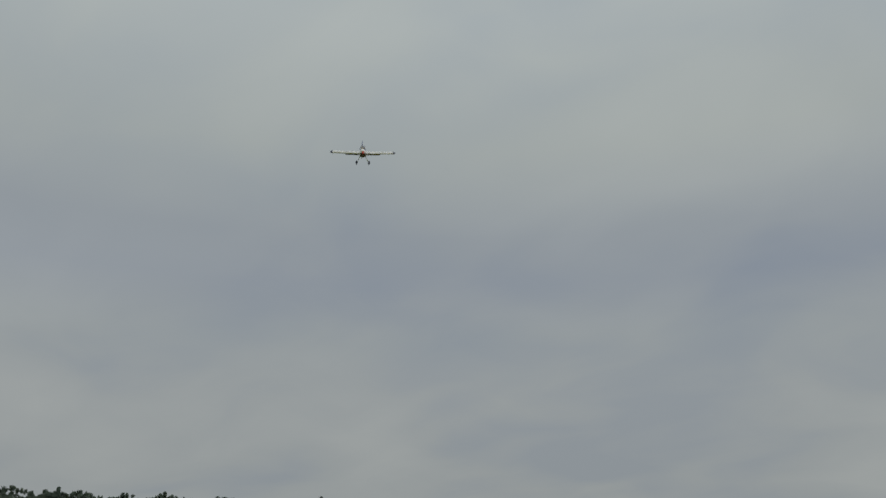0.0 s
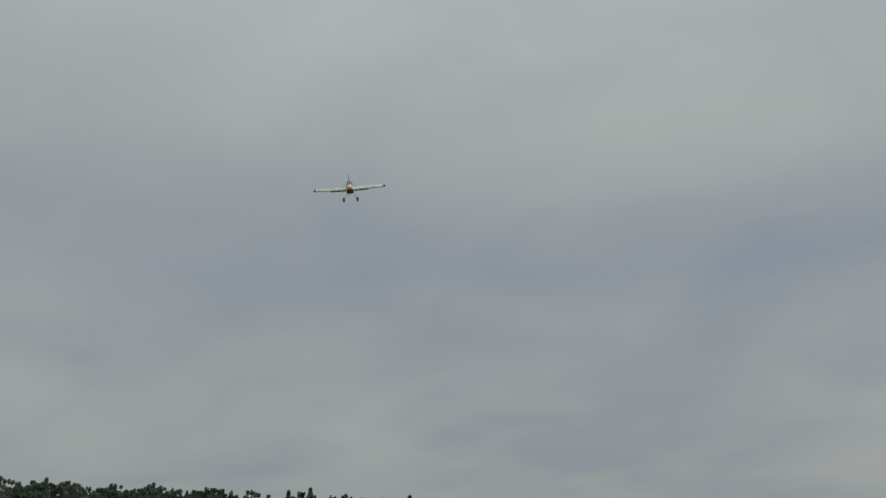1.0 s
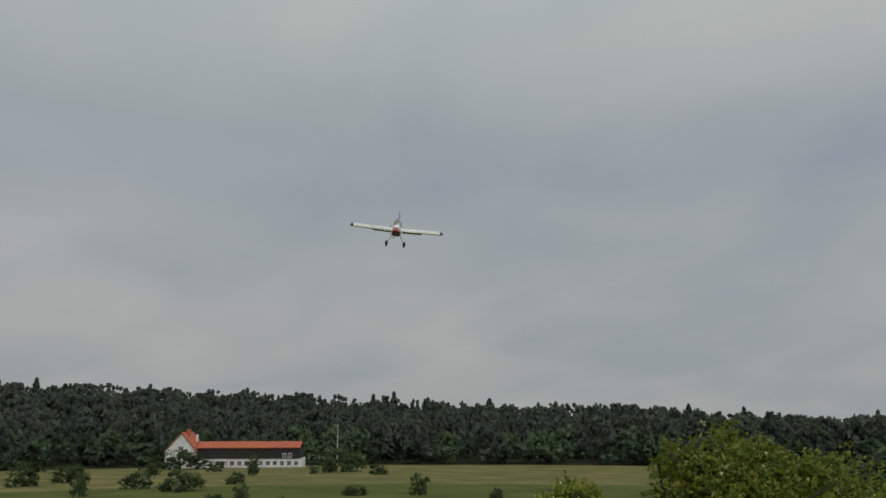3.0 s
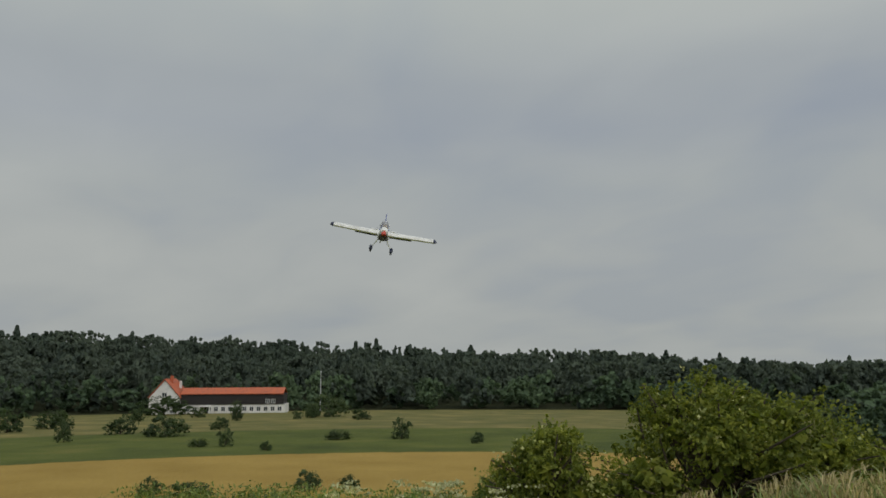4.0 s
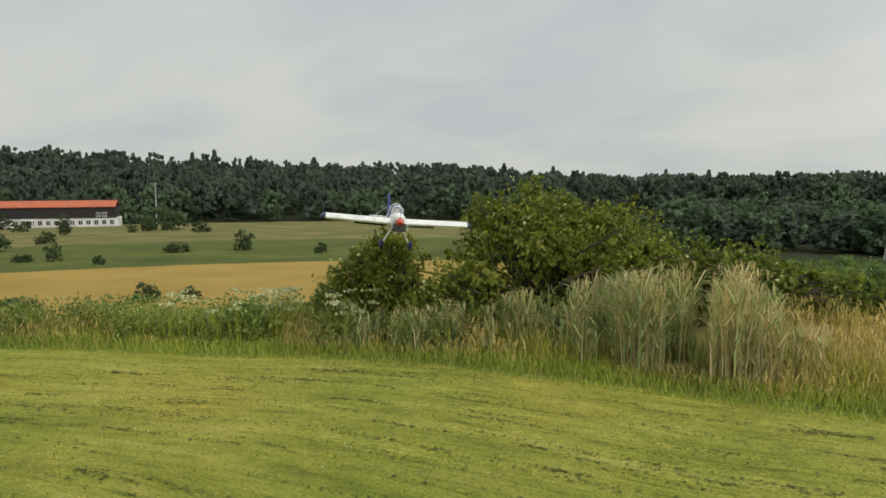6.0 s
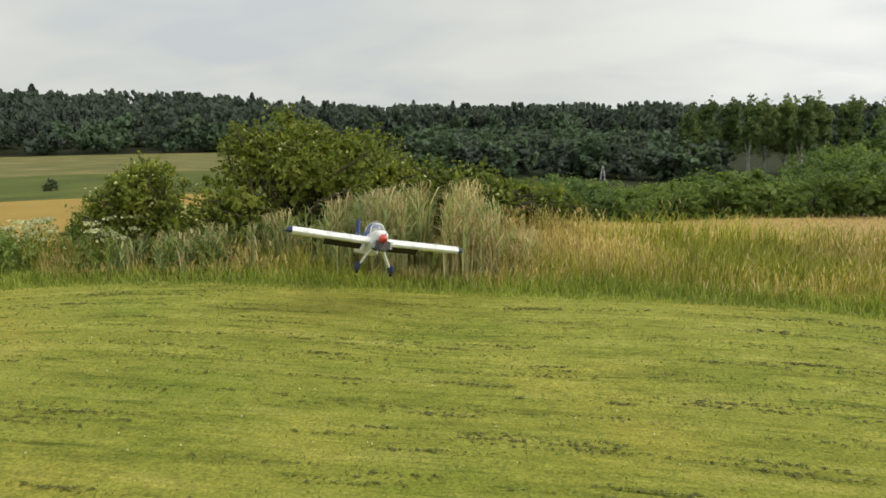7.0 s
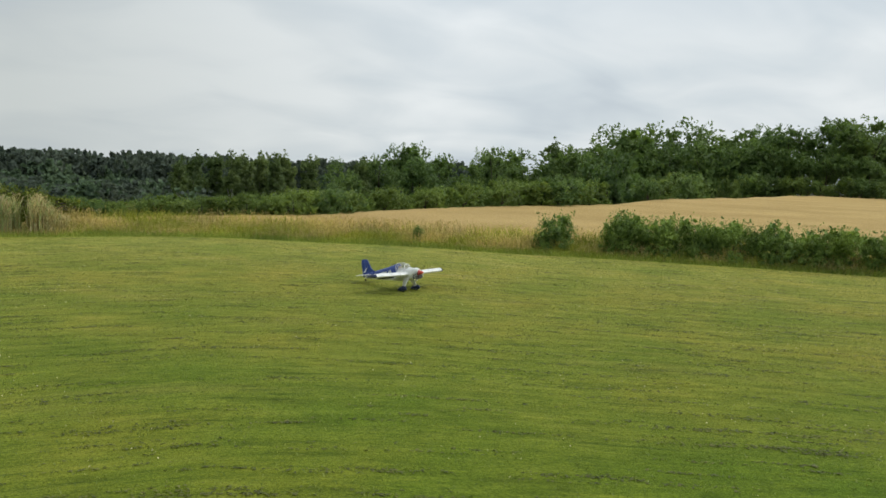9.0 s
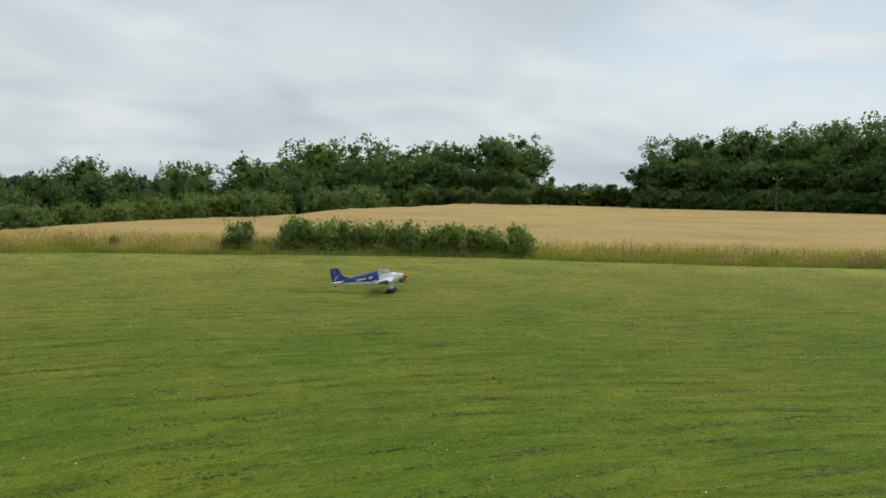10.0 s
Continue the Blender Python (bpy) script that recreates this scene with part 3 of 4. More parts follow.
    low = ("fuselage", "canopy", "cowling", "engine", "spinner", "nose_ring", "fin", "tailplane", "strut", "tail_wheel_leg")
    for o in plane.children:  # the hull hangs lower against the wing
        if o.name.split(".")[0] in low:
            o.location.z -= 0.04
    return plane, prop


AEROPLANE, PROPELLER = model_aeroplane()


# ---------------------------------------------------------------- foliage in numpy
RNG = np.random.default_rng(7)


def unit(v):
    return v / np.maximum(np.linalg.norm(v, axis=-1, keepdims=True), 1e-9)


def leaves(points, size, out=None, droop=0.0, slim=0.55, rng=RNG):
    """Pointed leaves as bent rhombs: vertices and quads."""
    n = len(points)
    axis = unit(rng.normal(size=(n, 3)) + (0 if out is None else out * 0.9) + np.array([0, 0, -droop]))
    side = unit(np.cross(axis, rng.normal(size=(n, 3))))
    s = (size * rng.uniform(0.6, 1.35, n))[:, None]
    fold = unit(np.cross(axis, side)) * s * 0.14
    v = np.stack([points - axis * s * 0.5, points + side * s * slim * 0.5 + fold, points + axis * s * 0.5, points - side * s * slim * 0.5 + fold], 1)
    return v.reshape(-1, 3), np.arange(n * 4).reshape(n, 4)


def blades(base, height, width, lean, rng=RNG, heading=None):
    """Grass blades that bend over: vertices and triangles."""
    n = len(base)
    a = rng.uniform(0, 2 * np.pi, n) if heading is None else heading + rng.normal(0, 0.7, n)
    d = np.stack([np.cos(a), np.sin(a), np.zeros(n)], 1)
    b = rng.uniform(0, 2 * np.pi, n)
    w = np.stack([np.cos(b), np.sin(b), np.zeros(n)], 1) * (width * 0.5)[:, None]
    h = height[:, None]
    up = np.array([0, 0, 1.0])
    mid = base + up * h * 0.58 + d * (lean * height)[:, None] * 0.28
    tip = base + up * h * (1 - 0.25 * lean[:, None]) + d * (lean * height)[:, None]
    v = np.stack([base - w, base + w, mid + w * 0.8, mid - w * 0.8, tip], 1).reshape(-1, 3)
    k = np.arange(n)[:, None] * 5
    f = np.concatenate([k + np.array([[0, 1, 2]]), k + np.array([[0, 2, 3]]), k + np.array([[3, 2, 4]])])
    return v, f


def in_lobes(lobes, n, shell=0.5, rng=RNG):
    """Points in a crown made of ellipsoids (x, y, z, rx, ry, rz), most near the skin, gathered in clumps; and outward ways."""
    lobes = np.asarray(lobes, float)
    wt = lobes[:, 3] * lobes[:, 4] + lobes[:, 3] * lobes[:, 5]
    m = max(12, n // 9)
    k = rng.choice(len(lobes), m, p=wt / wt.sum())
    d = unit(rng.normal(size=(m, 3)) + np.array([0, 0, 0.25]))
    r = (shell + (1.06 - shell) * rng.random(m) ** 0.6)[:, None]
    c = lobes[k, :3] + d * r * lobes[k, 3:]
    j = rng.integers(0, m, n)
    spread = lobes[k[j], 3:].mean(1)[:, None] * 0.26
    p = c[j] + unit(rng.normal(size=(n, 3))) * spread * rng.random((n, 1)) ** 0.4
    return p, d[j]


def both(a, b):
    return np.vstack([a[0], b[0]]), np.vstack([a[1], b[1] + len(a[0])])


def crown(name, lobes, n, size, mat, parent, label="", droop=0.2, shell=0.45, floor=None):
    p, d = in_lobes(lobes, n, shell)
    if floor is not None:
        p[:, 2] = np.maximum(p[:, 2], floor + np.abs(RNG.normal(0, 0.03, len(p))))
    v, f = leaves(p, size, d, droop)
    q, _ = in_lobes([l for l in lobes if l[3] > 0.06], n // 7, 0.0)  # larger sprays inside close the gaps
    q = q - (q - p.mean(0)) * 0.12
    v2, f2 = leaves(q, size * 2.6, None, 0, 0.8)
    v, f = both((v, f), (v2, f2))
    ob = new(name, sheet(name, v, f, mat))
    ob.parent = parent
    return tagged(ob, label)


def limbs(parent, base, tops, r0, mat, name="limb"):
    """Bent boughs from the top of a trunk to the crown's lobes."""
    for p in tops:
        b, p = Vector(base), Vector(p)
        mid = (b + p) / 2 + Vector((RNG.normal() * 0.08, RNG.normal() * 0.08, 0.10)) * (p - b).length
        part(name, tube([b, mid, p], [r0, r0 * 0.6, r0 * 0.2], 6), mat, parent)


def empty_thing(name, label, category, group=""):
    return tagged(new(name), label, category, group)


def round_lobes(h, w, n, low=0.35, seed=0):
    rng = np.random.default_rng(seed)
    out = [(0, 0, h * (low + (1 - low) * 0.45), w * 0.33, w * 0.33, h * (1 - low) * 0.42)]
    for k in range(n):
        a = 2 * np.pi * (k + rng.random()) / n
        z = low + (1 - low) * rng.uniform(0.12, 0.88)
        q = w * rng.uniform(0.14, 0.36) * (1.15 - 0.75 * abs(z - 0.5))
        r = w * rng.uniform(0.13, 0.23)
        out.append((math.cos(a) * q, math.sin(a) * q, h * z, r, r, min(r, h * 0.2) * rng.uniform(0.7, 1.1)))
    top = out[-1]
    out.append((top[0] * 0.3, top[1] * 0.3, h * 0.88, w * 0.13, w * 0.13, h * 0.12))
    return out


# ---------------------------------------------------------------- templates of trees and shrubs, one unit high
def tree_template(name, label, seed, w, n, leaf, mat, bark, low=0.25, lobes_n=11, category="tree", group=""):
    t = empty_thing(name, label, category, group)
    lobes = round_lobes(1.0, w, lobes_n, low, seed)
    trunk = part("trunk", tube([(0, 0, -0.04), (0.012, 0, 0.15), (-0.008, 0.01, 0.4), (0.0, 0.0, 0.72)], [0.026, 0.020, 0.014, 0.004], 8), bark, t)
    limbs(trunk, (0, 0, low * 0.9), [l[:3] for l in lobes[1:6]], 0.010, bark)
    crown("crown", lobes, n, leaf, mat, t, shell=0.3)
    return t


def shrub_template(name, label, seed, w, n, leaf, mat, group="", category="shrub", spikes=0):
    t = empty_thing(name, label, category, group)
    rng = np.random.default_rng(seed)
    lobes = [(0, 0, 0.48, w * 0.36, w * 0.32, 0.42)]
    for k in range(9):
        a = 2 * np.pi * k / 9 + rng.random()
        q = w * rng.uniform(0.16, 0.36)
        r = w * rng.uniform(0.12, 0.2)
        lobes.append((math.cos(a) * q, math.sin(a) * q, rng.uniform(0.22, 0.68), r, r, rng.uniform(0.16, 0.3)))
    for k in range(10):  # a skirt down to the ground
        a = 2 * np.pi * k / 10 + rng.random()
        q = w * rng.uniform(0.26, 0.38)
        lobes.append((math.cos(a) * q, math.sin(a) * q, rng.uniform(0.08, 0.2), w * 0.13, w * 0.13, 0.17))
    for k in range(spikes):
        a = rng.uniform(-w * 0.4, w * 0.4)
        lobes.append((a, rng.uniform(-0.1, 0.1), rng.uniform(0.74, 0.88), w * 0.028, w * 0.028, 0.17))
    stem = part("stem", tube([(0, 0, -0.05), (0.02, 0, 0.2), (0, 0.01, 0.5)], [0.03, 0.02, 0.006], 7), BARK, t)
    limbs(stem, (0, 0, 0.05), [l[:3] for l in lobes[1:6]], 0.012, BARK, "branch")
    crown("foliage", lobes, n, leaf, mat, t, shell=0.35, floor=0.0)
    return t


def place(template, x, y, height, width=1.0, turn=None, sink=0.0):
    """A copy of a template set on the land, so high, and so much wider than it is drawn."""
    z = float(land(x, y)) - sink
    c = copy_thing(template, pose(x, y, z, 0, 0, RNG.uniform(0, 360) if turn is None else turn))
    c.scale = (height * width, height * width, height)
    return c


def polar(phi, d):
    return -d * math.sin(radians(phi)), d * math.cos(radians(phi))


# ---------------------------------------------------------------- far woods
def merged(name, template_sets, spots, mat, label):
    """Many trees in one mesh: spots of x, y, z, height, width."""
    vs, fs, at = [], [], 0
    for i, (x, y, z, h, w) in enumerate(spots):
        v, f = template_sets[i % len(template_sets)]
        a = RNG.uniform(0, 2 * np.pi)
        c, s = math.cos(a), math.sin(a)
        q = np.stack([(v[:, 0] * c - v[:, 1] * s) * w + x, (v[:, 0] * s + v[:, 1] * c) * w + y, v[:, 2] * h + z], 1)
        vs.append(q)
        fs.append(f + at)
        at += len(v)
    return tagged(new(name, sheet(name, np.vstack(vs), np.vstack(fs), mat)), label, "wood", kind="stuff")


def conifer_shape(seed, n=180):
    """Tiers of hanging boughs round a tapering stem, unit high and about unit wide."""
    rng = np.random.default_rng(seed)
    u = rng.random(n) ** 0.75
    z = 0.12 + 0.88 * u
    a = rng.uniform(0, 2 * np.pi, n)
    lump = 0.75 + 0.25 * np.sin(z * 40 + seed)
    r = 0.5 * (1 - u) ** 0.62 * lump * rng.uniform(0.5, 1.1, n) + 0.02
    tip = np.stack([np.cos(a) * r, np.sin(a) * r, z - 0.05 * r], 1)
    root = np.stack([np.zeros(n), np.zeros(n), z + 0.05], 1)
    side = np.stack([-np.sin(a), np.cos(a), np.zeros(n)], 1) * (0.06 + 0.26 * r)[:, None]
    low = tip - np.array([0, 0, 0.06])
    v = np.stack([root, tip * 0.55 + root * 0.45 + side, low, tip * 0.55 + root * 0.45 - side], 1).reshape(-1, 3)
    return v, np.arange(n * 4).reshape(n, 4)


def pine_shape(seed, n=300):
    rng = np.random.default_rng(seed)
    lobes = [(rng.normal() * 0.12, rng.normal() * 0.12, rng.uniform(0.5, 0.92), 0.2, 0.2, 0.1) for _ in range(6)]
    lobes += [(rng.normal() * 0.2, rng.normal() * 0.2, rng.uniform(0.25, 0.6), 0.24, 0.24, 0.16) for _ in range(4)]
    p, d = in_lobes(lobes, n, 0.3, rng)
    return leaves(p, 0.13, d, 0.1, 0.8, rng)


def dome_shape(seed, n=260):
    rng = np.random.default_rng(seed)
    lobes = round_lobes(1.0, 1.0, 9, 0.1, seed)
    p, d = in_lobes(lobes, n, 0.45, rng)
    return leaves(p, 0.15, d, 0.1, 0.85, rng)


def far_woods():
    pines, firs, broad = [], [], []
    for _ in range(2100):
        phi = RNG.uniform(-26, 104)
        d = math.sqrt(RNG.uniform(226 ** 2, 350 ** 2))
        x, y = polar(phi, d)
        z = float(land(x, y)) - 0.3
        if d < 246 and RNG.random() < 0.75:
            broad.append((x, y, z, RNG.uniform(6, 11), RNG.uniform(7, 11)))
        elif RNG.random() < 0.12:
            firs.append((x, y, z, RNG.uniform(10.5, 13.2), RNG.uniform(7.0, 9.0)))
        else:
            pines.append((x, y, z, RNG.uniform(11.6, 14.7), RNG.uniform(9, 12)))
    # younger trees down the slope, as far as the scrub
    for _ in range(420):
        phi = RNG.uniform(-4, 19)
        d = math.sqrt(RNG.uniform(128 ** 2, 228 ** 2))
        x, y = polar(phi, d)
        (broad if RNG.random() < 0.4 else pines).append((x, y, float(land(x, y)) - 0.3, RNG.uniform(4.5, 7.5), RNG.uniform(6, 9)))
    # taller firs along the skyline
    for phi, h in ((75, 17), (68, 17), (61.5, 17.5), (52.5, 17), (51, 18.5), (48.5, 16.5), (44, 17), (30, 17.5), (26.4, 18), (18.4, 18), (15.5, 17.5), (9.6, 16.5), (6.2, 17), (1, 15.5), (-3, 15), (-8, 14.5)):
        x, y = polar(phi, 318)
        firs.append((x, y, float(land(x, y)), h * 0.88, 9.5))
    # low ridge far off between the two right-hand woods
    for _ in range(110):
        x, y = polar(RNG.uniform(-68, -54), RNG.uniform(300, 330))
        firs.append((x, y, float(land(x, y)), RNG.uniform(10, 14.5), 6.0))
    merged("pine_wood", [pine_shape(k) for k in range(8)], pines, CONIFER, "dense dark pine wood on the far hillside")
    merged("fir_wood", [conifer_shape(k) for k in range(8)], firs, CONIFER, "dark pointed firs standing above the pine wood")
    merged("wood_edge", [dome_shape(k) for k in range(8)], broad, WOODLEAF, "lighter round broadleaf trees along the wood's edge")


far_woods()


# ---------------------------------------------------------------- house in the valley
def gable_roof(x0, x1, y0, y1, z0, z1, ridge_along_y, over=0.4, thick=0.22, hip=0.0):
    """Two sloping slabs."""
    out = []
    for s in (-1, 1):
        if ridge_along_y:
            xm = (x0 + x1) / 2
            xe = x0 - over if s < 0 else x1 + over
            drop = (z1 - z0) * over / ((x1 - x0) / 2)
            a = [(xm, y0 - over, z1), (xm, y1 + over, z1), (xe, y1 + over, z0 - drop), (xe, y0 - over, z0 - drop)]
        else:
            ym = (y0 + y1) / 2
            ye = y0 - over if s < 0 else y1 + over
            drop = (z1 - z0) * over / ((y1 - y0) / 2)
            a = [(x0 - over, ym, z1), (x1 + over, ym, z1), (x1 + over, ye, z0 - drop), (x0 - over, ye, z0 - drop)]
        out.append(loft([a, [(p[0], p[1], p[2] + thick) for p in a]]))
    return join(*out)


def house_window(parent, x, y, z, w, h):
    f = part("window", join(box(x - w / 2, x + w / 2, y - 0.08, y, z - h / 2, z - h / 2 + 0.1), box(x - w / 2, x + w / 2, y - 0.08, y, z + h / 2 - 0.1, z + h / 2),
                            box(x - w / 2, x - w / 2 + 0.1, y - 0.08, y, z - h / 2 + 0.1, z + h / 2 - 0.1), box(x + w / 2 - 0.1, x + w / 2, y - 0.08, y, z - h / 2 + 0.1, z + h / 2 - 0.1),
                            box(x - 0.04, x + 0.04, y - 0.07, y, z - h / 2 + 0.1, z + h / 2 - 0.1)), PLASTER, parent, smooth_faces=False)
    part("pane", box(x - w / 2 + 0.1, x + w / 2 - 0.1, y - 0.04, y - 0.01, z - h / 2 + 0.1, z + h / 2 - 0.1), PANE, f, "dark glass pane", smooth_faces=False)


def farmhouse():
    """Long white house with a dark upper band and a taller gabled end: x along the front, front at y = 0."""
    h = empty_thing("farmhouse", "long white farmhouse with red tiled roof and dark upper storey", "house")
    main = part("wall", box(0, 28.5, 0, 9, 0, 2.8), PLASTER, h, "white plastered ground floor", False)
    part("wall", box(-0.3, 28.0, -0.25, 9.25, 2.8, 5.72), TAR, h, "dark boarded upper storey", False)
    part("roof", gable_roof(0, 27.6, -0.2, 9.2, 5.72, 7.15, False), TILE_RED, h, "red tiled long roof", False)
    for x in (23.6, 25.2):
        house_window(h, x, -0.26, 3.6, 1.1, 1.2)
    for k in range(14):
        house_window(h, 1.6 + k * 1.95, -0.02, 1.55, 1.2, 1.3)
    part("door", box(6.2, 7.2, -0.06, 0.0, 0.0, 2.1), TAR, main, "dark door", False)
    part("porch", join(box(5.0, 8.0, -1.6, -0.02, 2.2, 2.4), box(5.0, 5.25, -1.6, -1.35, 0, 2.2), box(7.75, 8.0, -1.6, -1.35, 0, 2.2)), PLASTER, h, "white porch", False)
    # gabled end, taller
    prism = loft([[(-8.6, y, 0), (-0.4, y, 0), (-0.4, y, 4.9), (-4.5, y, 9.6), (-8.6, y, 4.9)] for y in (-1.2, 10.5)])
    end = part("gable_wall", prism, PLASTER, h, "white gable end", False)
    part("gable_roof", gable_roof(-8.6, -0.4, -1.2, 10.5, 5.05, 9.75, True), TILE_RED, h, "steep red tiled roof", False)
    house_window(end, -4.5, -1.22, 5.6, 1.4, 1.2)
    house_window(end, -1.8, -1.22, 2.6, 1.1, 1.2)
    house_window(end, -6.6, -1.22, 2.6, 1.1, 1.2)
    part("chimney", box(-4.1, -3.3, 2.5, 3.3, 8.8, 10.8, 0.05), TILE_RED, h, "red brick chimney", False)
    part("chimney", box(-2.4, -1.8, 6.0, 6.6, 7.2, 9.3, 0.05), PLASTER, h, "white chimney", False)
    x, y = -193.3, 92.0
    h.matrix_basis = pose(x, y, float(land(x, y)) - 0.3, 0, 0, 51)
    h.scale = (0.93, 0.93, 0.93)
    return h


farmhouse()


def flag_pole():
    x, y = polar(55.0, 185)
    p = empty_thing("flag_pole", "tall pale flag pole beside the farmhouse", "pole")
    part("shaft", tube([(0, 0, -0.3), (0, 0, 5), (0, 0, 9.8)], [0.14, 0.12, 0.08], 10), GREYWOOD, p)
    part("finial", tube([(0, 0, 9.8), (0, 0, 9.95), (0, 0, 10.1)], [0.1, 0.16, 0.04], 10), GREYWOOD, p)
    p.location = (x, y, float(land(x, y)))


def lattice_mast():
    x, y = polar(4.35, 124)
    m = empty_thing("lattice_mast", "thin grey lattice mast before the wood", "mast")
    for sx, sy in ((-1, -1), (1, -1), (1, 1), (-1, 1)):
        part("leg", tube([(sx * 0.9, sy * 0.9, 0), (sx * 0.18, sy * 0.18, 9)], [0.11, 0.07], 6), GREYWOOD, m)
    for k in range(7):
        z0, z1 = k * 1.25, k * 1.25 + 1.25
        a, b = 0.9 - z0 * 0.08, 0.9 - z1 * 0.08
        for s in (-1, 1):
            part("brace", tube([(-a * s, -a, z0), (b * s, -b, z1)], [0.06, 0.06], 5), GREYWOOD, m)
    m.location = (x, y, float(land(x, y)))
    m.scale = (0.5, 0.5, (-7.8 - float(land(x, y))) / 9) if float(land(x, y)) < -9.5 else (0.5, 0.5, 0.3)


def line_pole():
    x, y = polar(-74.8, 131)
    p = empty_thing("line_pole", "weathered wooden line pole before the dark wood", "pole")
    z = float(land(x, y))
    part("shaft", tube([(0, 0, -0.3), (0, 0, 3.2 - z / 2), (0, 0, 6.4 - z)], [0.15, 0.13, 0.11], 10), BARK, p)
    part("crossarm", box(-0.08, 0.08, -0.75, 0.75, 5.55 - z, 5.72 - z, 0.01), BARK, p)
    for s in (-0.6, 0.6):
        part("insulator", tube([(0, s, 5.72 - z), (0, s, 5.85 - z), (0, s, 5.98 - z)], [0.05, 0.07, 0.04], 8), HUB, p)
    p.matrix_basis = pose(x, y, z, 0, 0, 25)


flag_pole()
lattice_mast()
line_pole()

# ---------------------------------------------------------------- trees beyond the wheat
BIRCHES = [tree_template("birch_tree", "slender birch with pale trunk and loose crown", 20 + k, 0.46, 3600, 0.031, BIRCHLEAF, BIRCHBARK, 0.16, 14, group="birches beyond the wheat") for k in range(3)]
OAKS = [tree_template("broadleaf_tree", "dark green round-crowned broadleaf tree", 30 + k, 0.85, 3400, 0.036, TREELEAF, BARK, 0.05, 16, group="trees beyond the wheat") for k in range(5)]
SCRUB = [shrub_template("scrub_bush", "round green willow scrub along the wheat", 40 + k, 1.5, 1700, 0.07, SCRUBLEAF, "scrub along the wheat") for k in range(4)]
DARKSCRUB = [shrub_template("dark_bush", "dark dense thorn bush", 50 + k, 1.5, 2200, 0.06, TREELEAF, "scrub along the wheat") for k in range(2)]


def far_trees():
    # degrees left of north, height of the top over the lawn
    for k, (phi, top) in enumerate(((-1.6, 4.4), (-2.7, 5.2), (-4.2, 5.0), (-5.6, 5.7), (-6.6, 5.4), (-7.8, 5.6), (-8.9, 5.4), (-9.7, 5.8), (-11.6, 5.2), (-16.0, 5.4), (-31.9, 10.4), (-37.9, 12.9), (-42.6, 12.4))):
        x, y = polar(phi, 147 + 3 * (k % 3))
        place(BIRCHES[k % 3], x, y, top - float(land(x, y)), 0.85 if phi > -30 else 1.0)
    spots = [(-14.2, 3.6), (-17.3, 5.6), (-19.6, 7.8), (-20.9, 6.6), (-23.0, 6.2), (-26.0, 6.6), (-27.2, 7.5), (-28.3, 7.0), (-30.4, 6.3), (-33.0, 8.4), (-34.7, 8.8), (-36.3, 9.7), (-38.0, 12.0), (-40.0, 11.0),
             (-41.9, 11.5), (-43.7, 12.6), (-45.3, 12.5), (-47.2, 12.9), (-49.2, 13.4), (-51.2, 14.6), (-52.7, 14.2), (-54.2, 14.4), (-55.4, 12.4)]
    for k, (phi, top) in enumerate(spots):
        x, y = polar(phi, 141 + 8 * (k % 3))
        place(OAKS[k % 5], x, y, top - float(land(x, y)), RNG.uniform(0.85, 1.05) if phi > -32 else 1.1)
    for phi in (-33.5, -35, -36.5, -38.5, -40, -41.5, -43, -44.5, -46, -47.5, -49, -50.5, -52, -53.5, -54.8):
        x, y = polar(phi, 136)
        place(OAKS[int(RNG.integers(5))], x, y, RNG.uniform(6.5, 9.0) - float(land(x, y)), 1.1 if phi > -44 else 1.0)
    for k in range(28):
        phi = -65.6 - k * 1.0
        x, y = polar(phi, 146 + 8 * (k % 3))
        place(OAKS[(k * 2) % 5], x, y, 13.0 + 3.4 * min(1, k / 11) + RNG.uniform(-0.8, 0.6), RNG.uniform(0.9, 1.15))
    for k in range(24):
        phi = -65.0 - k * 1.15
        x, y = polar(phi, 139)
        place(OAKS[(k * 3) % 5], x, y, RNG.uniform(7.5, 10), 1.2)
        x, y = polar(phi - 0.4, 134)
        place(DARKSCRUB[k % 2], x, y, RNG.uniform(3.2, 4.5), 1.2)


